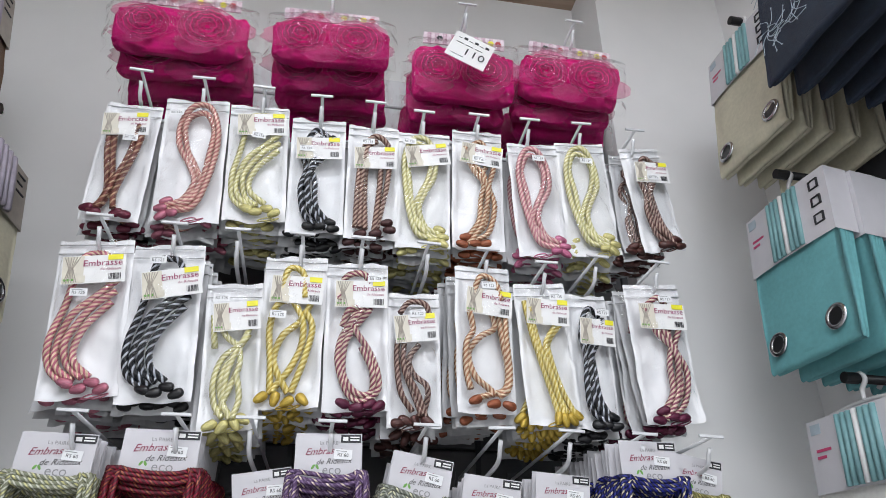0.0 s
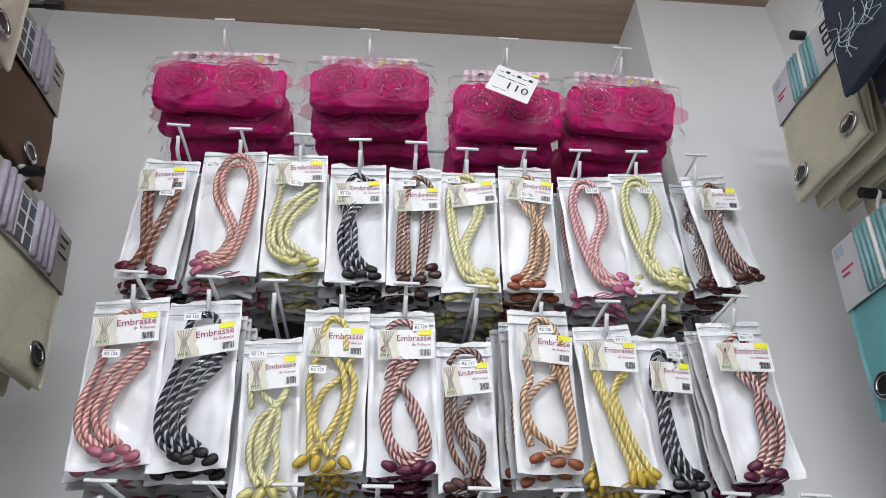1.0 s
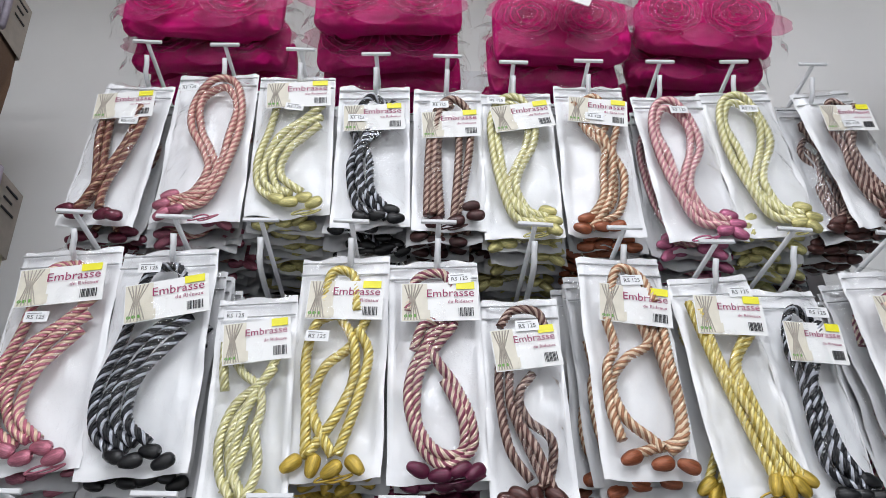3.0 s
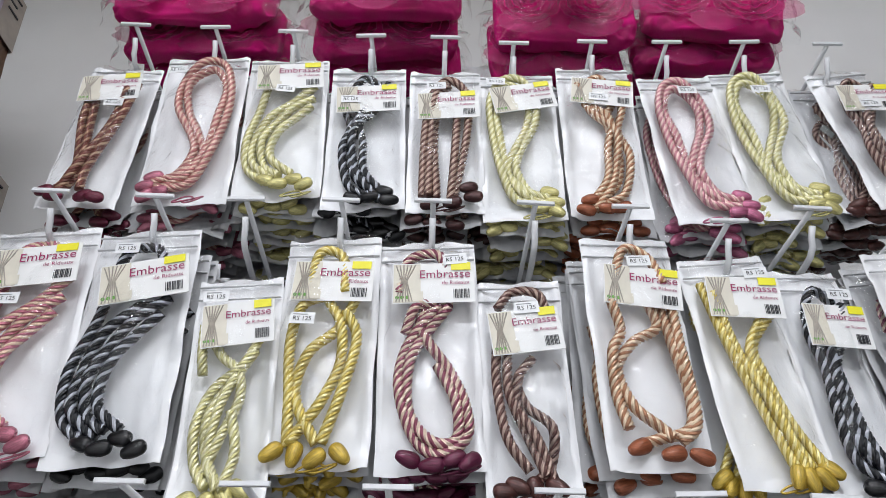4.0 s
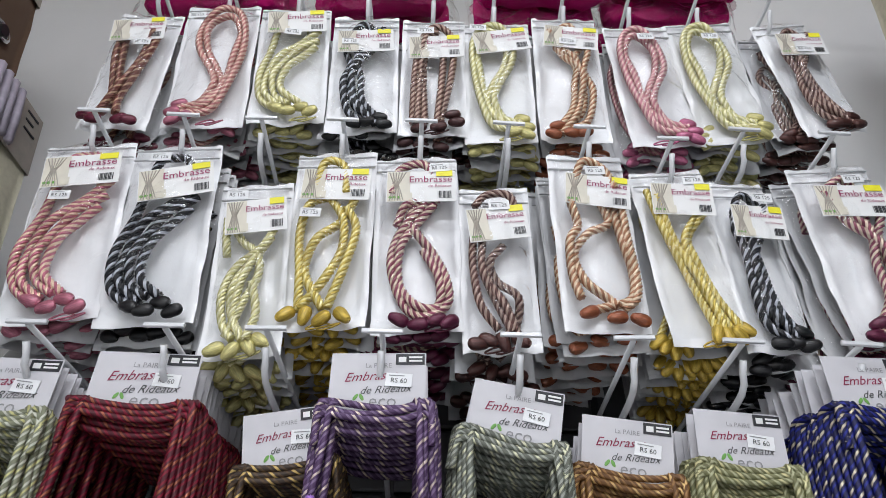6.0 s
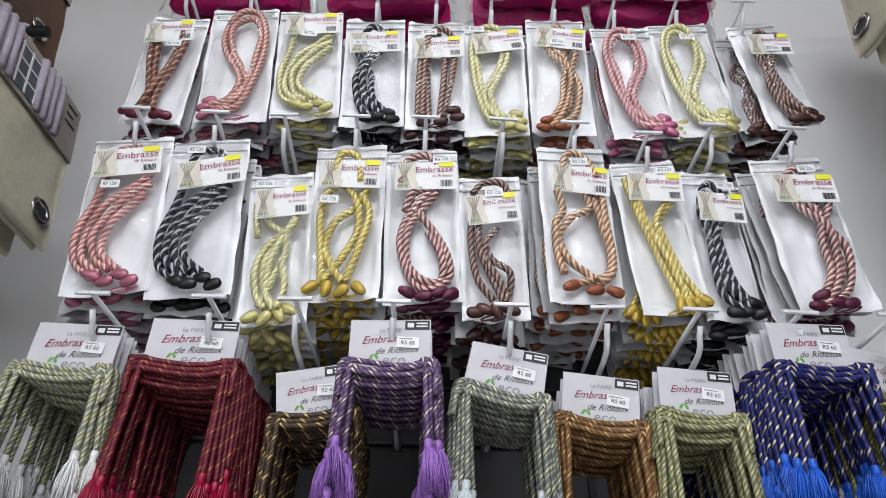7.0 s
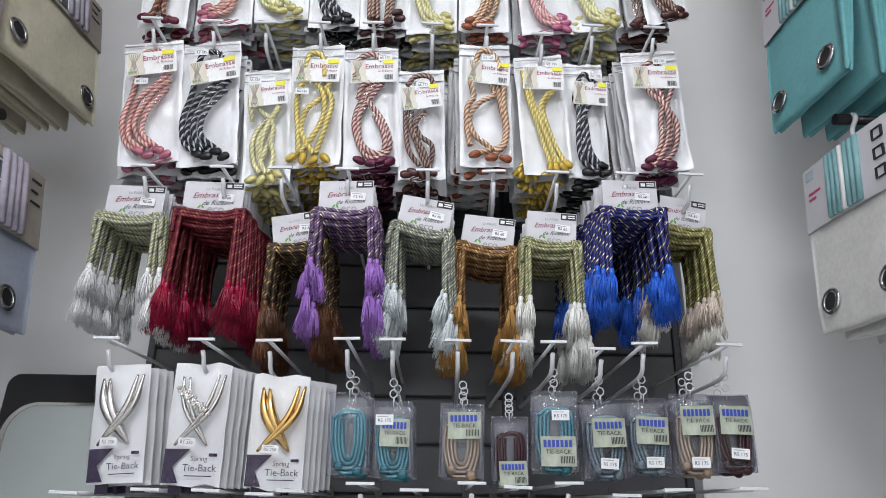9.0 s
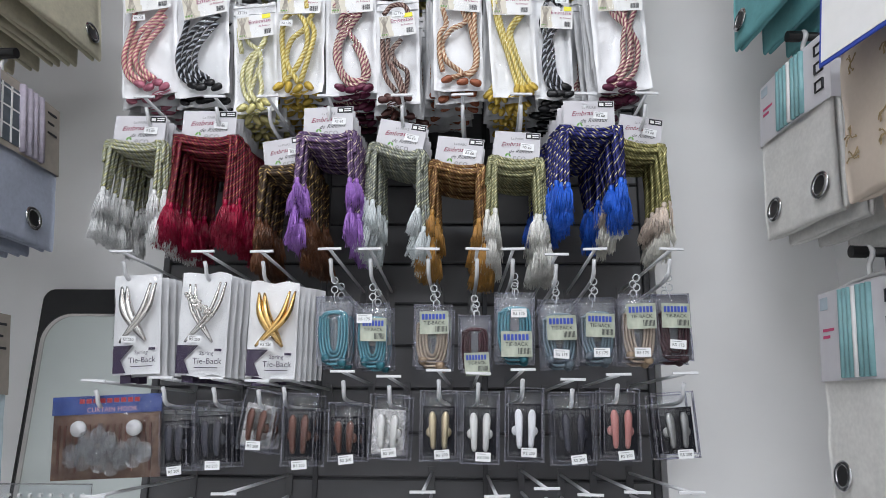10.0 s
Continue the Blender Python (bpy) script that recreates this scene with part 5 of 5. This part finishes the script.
RING = ring_mesh(0.0205, 0.0045)
# Black disc: the dark inside an eyelet, put in as colour.
g = Geo()
g.tube([(0, 0.0016, 0), (0, 0.0006, 0)], 0.0185, 20)
RING_HOLE = g.mesh("grommet_hole", BLACK)


def curtain_pack(m, w, h, card_h, colour, style, layers=4, gap=None, front=True, words="", seed=0.0):
    """A folded eyelet curtain in a printed sleeve on a plastic hanger. It faces -y; its root is the sleeve's top."""
    root = thing("curtain_pack", f"folded {words} eyelet curtain in a printed card sleeve", "curtain pack", m, "curtain packs on pegs")
    key = (round(w, 2), round(h, 2), colour)
    if key not in LAYER_CACHE:
        LAYER_CACHE[key] = [cloth_layer(w * (1 - 0.01 * k), h - card_h * 0.25 - 0.007 * (k % 3), seed + 2.7 * k).mesh("fabric_fold", CLOTH[colour], True) for k in range(4)]
    for k in range(layers):
        part("fabric_fold", LAYER_CACHE[key][k % 4], root, pose(0, 0.011 * k, -card_h * 0.25, rx=-1.5 * k))
    g = Geo()

    def bow(d):
        return lambda u, v: ((u - 0.5) * w * 1.01, -0.0135 - d - 0.004 * sag(u), -v * card_h)
    g.grid(bow(0), 10, 3)
    g.grid(lambda u, v: ((u - 0.5) * w * 1.01, -0.0135 + v * 0.058 * (1 if layers > 2 else 0.5) - 0.004 * sag(u) * (1 - v), 0), 10, 2)
    for sx in (0, 1):
        g.grid(lambda u, v: ((sx - 0.5) * w * 1.01, -0.0135 + u * 0.05, -v * card_h), 2, 3)
    sleeve = part("card_sleeve", g.mesh("card_sleeve", CARDG if style else TAUPEP), root, label="printed card sleeve")
    if front:
        if style == 0:
            for k in range(10):
                if 3 <= k <= 5:
                    continue
                u = 0.20 + 0.062 * k
                g = Geo()
                g.tube([((u - 0.5) * w, -0.0155 - 0.004 * sag(u), -0.004), ((u - 0.5 + 0.012 * (k % 2)) * w, -0.0160 - 0.004 * sag(u), -card_h * 0.5), ((u - 0.5 + 0.012) * w, -0.0155 - 0.004 * sag(u), -card_h + 0.006)], 0.026 * w, 6)
                part("drape_print", g.mesh("drape_print", LAV, True), sleeve)
            g = Geo()
            g.box(-0.13 * w, 0.06 * w, -0.0195, -0.0165, -card_h * 0.92, -card_h * 0.15, 0)
            for k in range(3):
                g.box((-0.125 + 0.088 * k) * w, (-0.11 + 0.088 * k) * w, -0.0205, -0.019, -card_h * 0.92, -card_h * 0.15, 1)
                z = -card_h * (0.2 + 0.25 * k)
                g.box(-0.13 * w, 0.06 * w, -0.0205, -0.019, z - 0.0015, z + 0.0015, 1)
            part("window_print", g.mesh("window_print", [GLASSP, CARD]), sleeve)
            g = Geo()
            for k in range(3):
                g.box(-0.47 * w, (-0.34 + 0.03 * (k % 2)) * w, -0.0165, -0.0150, -card_h * (0.25 + 0.2 * k), -card_h * (0.18 + 0.2 * k))
                g.box(0.36 * w, (0.46 - 0.03 * (k % 2)) * w, -0.0165, -0.0150, -card_h * (0.15 + 0.15 * k), -card_h * (0.12 + 0.15 * k))
            part("print_block", g.mesh("print_block", INK), sleeve)
        else:
            g = Geo()
            for k in range(7):
                u = 0.34 + 0.055 * k
                g.tube([((u - 0.5) * w, -0.0150 - 0.004 * sag(u), -0.004), ((u - 0.5) * w, -0.0150 - 0.004 * sag(u), -card_h + 0.004)], 0.024 * w, 6, 1 if k == 3 else 0)
            part("drape_print", g.mesh("drape_print", [AQUA, CARD], True), sleeve)
            g = Geo()
            for k in range(3):
                z = -card_h * (0.2 + 0.27 * k)
                for a, b, c, d in ((0.33, 0.342, -0.010, 0.010), (0.418, 0.43, -0.010, 0.010), (0.33, 0.43, -0.010, -0.0085), (0.33, 0.43, 0.0085, 0.010)):
                    g.box(a * w, b * w, -0.0185, -0.0145, z + c, z + d)
            part("print_frame", g.mesh("print_frame", INK), sleeve)
            part("lettering_line", stroke_bars(w), sleeve, pose(-0.33 * w, -0.0165, -card_h * 0.45))
            g = Geo()
            g.box(-0.46 * w, -0.36 * w, -0.0162, -0.0145, -card_h * 0.2, -card_h * 0.06)
            part("blue_print", g.mesh("blue_print", PALELINE), sleeve)
    g = Geo()
    g.tube(smooth_path([(-0.46 * w, 0.01, 0.004), (0, 0.01, 0.016), (0.46 * w, 0.01, 0.004)], 0.02), 0.004, 6)
    g.tube(smooth_path([(0, 0.01, 0.016), (0.0, 0.01, 0.036), (0.012, 0.01, 0.052), (0.0, 0.01, 0.066), (-0.014, 0.01, 0.056)], 0.006), 0.0045, 6)
    part("hanger", g.mesh("hanger", HANGER, True), root)
    if front and gap:
        for side in (-1, 1):
            ring = part("grommet", RING, root, pose(side * gap / 2, -0.0115, -h + 0.052, rx=-4))
            part("eyelet_hole", RING_HOLE, ring)
    return root


def stroke_bars(w):
    g = Geo()
    for k in range(2):
        g.box(-0.10 * w, (0.05 - 0.06 * k) * w, 0, 0.001, -0.012 * k, 0.005 - 0.012 * k)
    return g.mesh("stroke_line", ROSE)


def peg(side, y, z, x_end):
    x_wall = LEFT if side < 0 else RIGHT
    root = thing("black_peg", "black tubular peg with end cap on the side wall", "peg", pose(x_wall, y, z), "wall pegs")
    d = x_end - x_wall
    g = Geo()
    g.tube([(0, 0, 0), (d, 0, 0.006)], 0.0085, 12)
    part("rod", g.mesh("rod", BLACK, True), root)
    g = Geo()
    g.tube([(d * 0.90, 0, 0.0054), (d + 0.002 * (1 if d > 0 else -1), 0, 0.006)], 0.0105, 14)
    part("end_cap", g.mesh("end_cap", BLACK), root)
    g = Geo()
    g.box(-0.004, 0.004, -0.02, 0.02, -0.03, 0.03, c=0.001)
    part("wall_plate", g.mesh("wall_plate", BLACK), root)


def hang(side, x, y, z, w, h, card_h, colour, style, n, gap, tilt, words, turn=0, step=0.05, peg_out=0.012):
    """n packs on one peg; x, y, z: the front sleeve's top middle."""
    peg(side, y, z + 0.050, x - side * peg_out)
    for k in range(n):
        curtain_pack(pose(x + side * step * k, y + random.uniform(-0.004, 0.004), z - 0.003 * (k % 2) - 0.007 * k, rx=-tilt + (random.uniform(-1.5, 2.5) if k else 0), rz=-90 * side + turn), w, h, card_h, colour, style, 4, gap, k == 0, words, seed=x * 10 + z)


hang(-1, -.868, 1.165, 2.855, .31, .370, .15, "brown", 0, 5, .17, 11, "brown", turn=-4, peg_out=0.06)
hang(-1, -.705, 1.150, 2.370, .31, .318, .125, "cream", 0, 7, .225, 9, "cream", turn=-4)
hang(-1, -.670, 1.040, 1.880, .31, .315, .150, "blue", 0, 6, .16, 7, "blue-grey")
hang(-1, -.655, .960, 1.425, .31, .315, .150, "pale", 0, 6, .16, 7, "pale blue")
hang(-1, -.755, .820, 2.830, .30, .340, .15, "beige", 0, 5, .18, 10, "beige")
hang(-1, -.690, .800, 2.400, .30, .320, .125, "grey", 0, 6, .20, 9, "grey tweed")
hang(1, .855, 1.085, 2.810, .22, .350, .13, "cream", 1, 5, .15, 8, "cream", turn=4)
hang(1, .850, 1.070, 2.350, .23, .350, .14, "teal", 1, 5, .15, 6, "turquoise", turn=4)
hang(1, .865, 1.060, 1.910, .24, .325, .13, "white", 1, 5, .15, 5, "white", turn=4)
hang(1, .885, .975, 1.465, .23, .360, .155, "white", 1, 4, .14, 4, "white", turn=2)
hang(1, .790, .745, 2.830, .30, .365, .10, "navy", 1, 6, None, 10, "navy patterned")
hang(1, .830, .700, 1.880, .28, .320, .08, "floral", 1, 5, None, 5, "beige floral")


# Patterns worked into the two patterned curtains.
def sprig_mesh(seed, r=0.0016, size=0.03):
    rnd = random.Random(seed)
    g = Geo()
    for k in range(5):
        a = rnd.uniform(0, 6.28)
        p = [(0, 0, 0), (0.4 * size * math.cos(a), -0.001, 0.4 * size * math.sin(a)), (size * math.cos(a + 0.5), 0, size * math.sin(a + 0.5))]
        g.tube(smooth_path(p, 0.005), r, 4)
        g.blob((size * math.cos(a + 0.5), 0, size * math.sin(a + 0.5)), (r * 2.2, 0.0008, r * 3), a, 6, 4)
    return g


for ob in [o for o in scene.objects if o.name.startswith("curtain_pack") and o.get("label", "").startswith(("folded beige floral", "folded navy"))]:
    floral = "floral" in ob["label"]
    if not any(c.name.startswith("print_frame") for c in ob.children_recursive):
        continue
    for k in range(22):
        part("woven_sprig", sprig_mesh(k + (40 if floral else 0), 0.0010 if floral else 0.0007, 0.015 if floral else 0.05).mesh("woven_sprig", OCHRE if floral else PALELINE, True), ob,
             pose(random.uniform(-0.13, 0.13), -0.0115, random.uniform(-0.29, -0.10), rx=-2))

# Written price board in front of the patterned curtain.
board = thing("price_board", "white hand-written price board with a dark blue border", "price board", pose(.775, .622, 1.835, rx=-6, rz=-82, ry=3))
g = Geo()
g.box(-.150, .150, 0, .003, -.095, .095, c=0.0006)
part("board", g.mesh("board", BLUE), board)
g = Geo()
g.box(-.144, .144, -.0012, -.0002, -.089, .089)
part("sheet", g.mesh("sheet", CARD), board)
part("lettering", text_mesh("45", 0.075, BLUE), board, pose(-.045, -.0020, -.015))
g = Geo()
for k in range(5):
    g.box(-.125 + .022 * k, -.108 + .022 * k, -.0020, -.0014, .070, .072 + 0.008 * (k % 2))
for k in range(3):
    g.box(-.125, -.02 + .02 * k, -.0020, -.0014, .050 - .012 * k, .052 - .012 * k)
part("written_line", g.mesh("written_line", INK), board)
left_board = thing("price_board", "white price board with a dark blue border beside curtain packs", "price board", pose(-.600, .860, 1.455, rx=-3, rz=84))
g = Geo()
g.box(-.11, .11, 0, .003, -.085, .085, c=0.0006)
part("board", g.mesh("board", BLUE), left_board)
g = Geo()
g.box(-.106, .106, -.0012, -.0002, -.081, .081)
part("sheet", g.mesh("sheet", CARD), left_board)

# Pale board with a black curved frame that leans against the wall.
mirror = thing("framed_board", "pale board in a thick black rounded frame leaning on the wall", "board", pose(-.745, 1.50, 0, rx=-3))
PALEB = mat("pale_green_board", (0.70, 0.76, 0.74), 0.35, vary=0.05, scale=5)


def arch(x0, x1, z0, z1, r, n=10):
    pts = [(x0, z0)]
    for cx, s in ((x0 + r, 1), (x1 - r, 0)):
        for k in range(n + 1):
            a = math.pi / 2 * (s + 1 - k / n) if s else math.pi / 2 * (1 - k / n)
            pts.append((cx + r * math.cos(a), z1 - r + r * math.sin(a)))
    return pts + [(x1, z0)]


def arch_band(outer, inner, y0, y1):
    g = Geo()
    n = len(outer)
    for y, flip in ((y0, False), (y1, True)):
        vs = [(x, y, z) for x, z in outer] + [(x, y, z) for x, z in inner]
        fs = [(k, k + 1, n + k + 1, n + k) for k in range(n - 1)]
        g.add(vs, [f[::-1] for f in fs] if flip else fs)
    for line in (outer, inner):
        g.add([(x, y, z) for y in (y0, y1) for x, z in line], [(k, k + 1, n + k + 1, n + k) for k in range(n - 1)])
    return g


part("outer_frame", arch_band(arch(-.128, .26, 0.02, 1.552, .030), arch(-.122, .235, 0.02, 1.488, .075), -.014, .012).mesh("outer_frame", BLACK), mirror)
part("inner_rim", arch_band(arch(-.122, .235, 0.02, 1.488, .075), arch(-.110, .226, 0.02, 1.482, .070), -.011, .006).mesh("inner_rim", SILVER), mirror)
g = Geo()
pl = arch(-.110, .228, 0.02, 1.484, .071)
g.add([(x, -.006, z) for x, z in pl], [tuple(range(len(pl)))])
g.add([(x, .004, z) for x, z in pl], [tuple(range(len(pl)))[::-1]])
part("pale_panel", g.mesh("pale_panel", PALEB), mirror)

# Clear bag with punched strip, low beside the display.
low = thing("clear_strip_pack", "clear plastic pack with a punched hanging strip", "plastic pack", pose(-.505, 1.06, 1.115, rz=3))
g = Geo()
g.box(-.115, .085, 0.004, .016, -.12, .012, c=.003)
part("pack_body", g.mesh("pack_body", BLISTER), low)
for k in range(11):
    g = Geo()
    g.tube([(-.105 + .018 * k, -.001, -.006), (-.105 + .018 * k, .004, -.006)], .003, 8)
    part("rivet", g.mesh("rivet", MILKY), low)
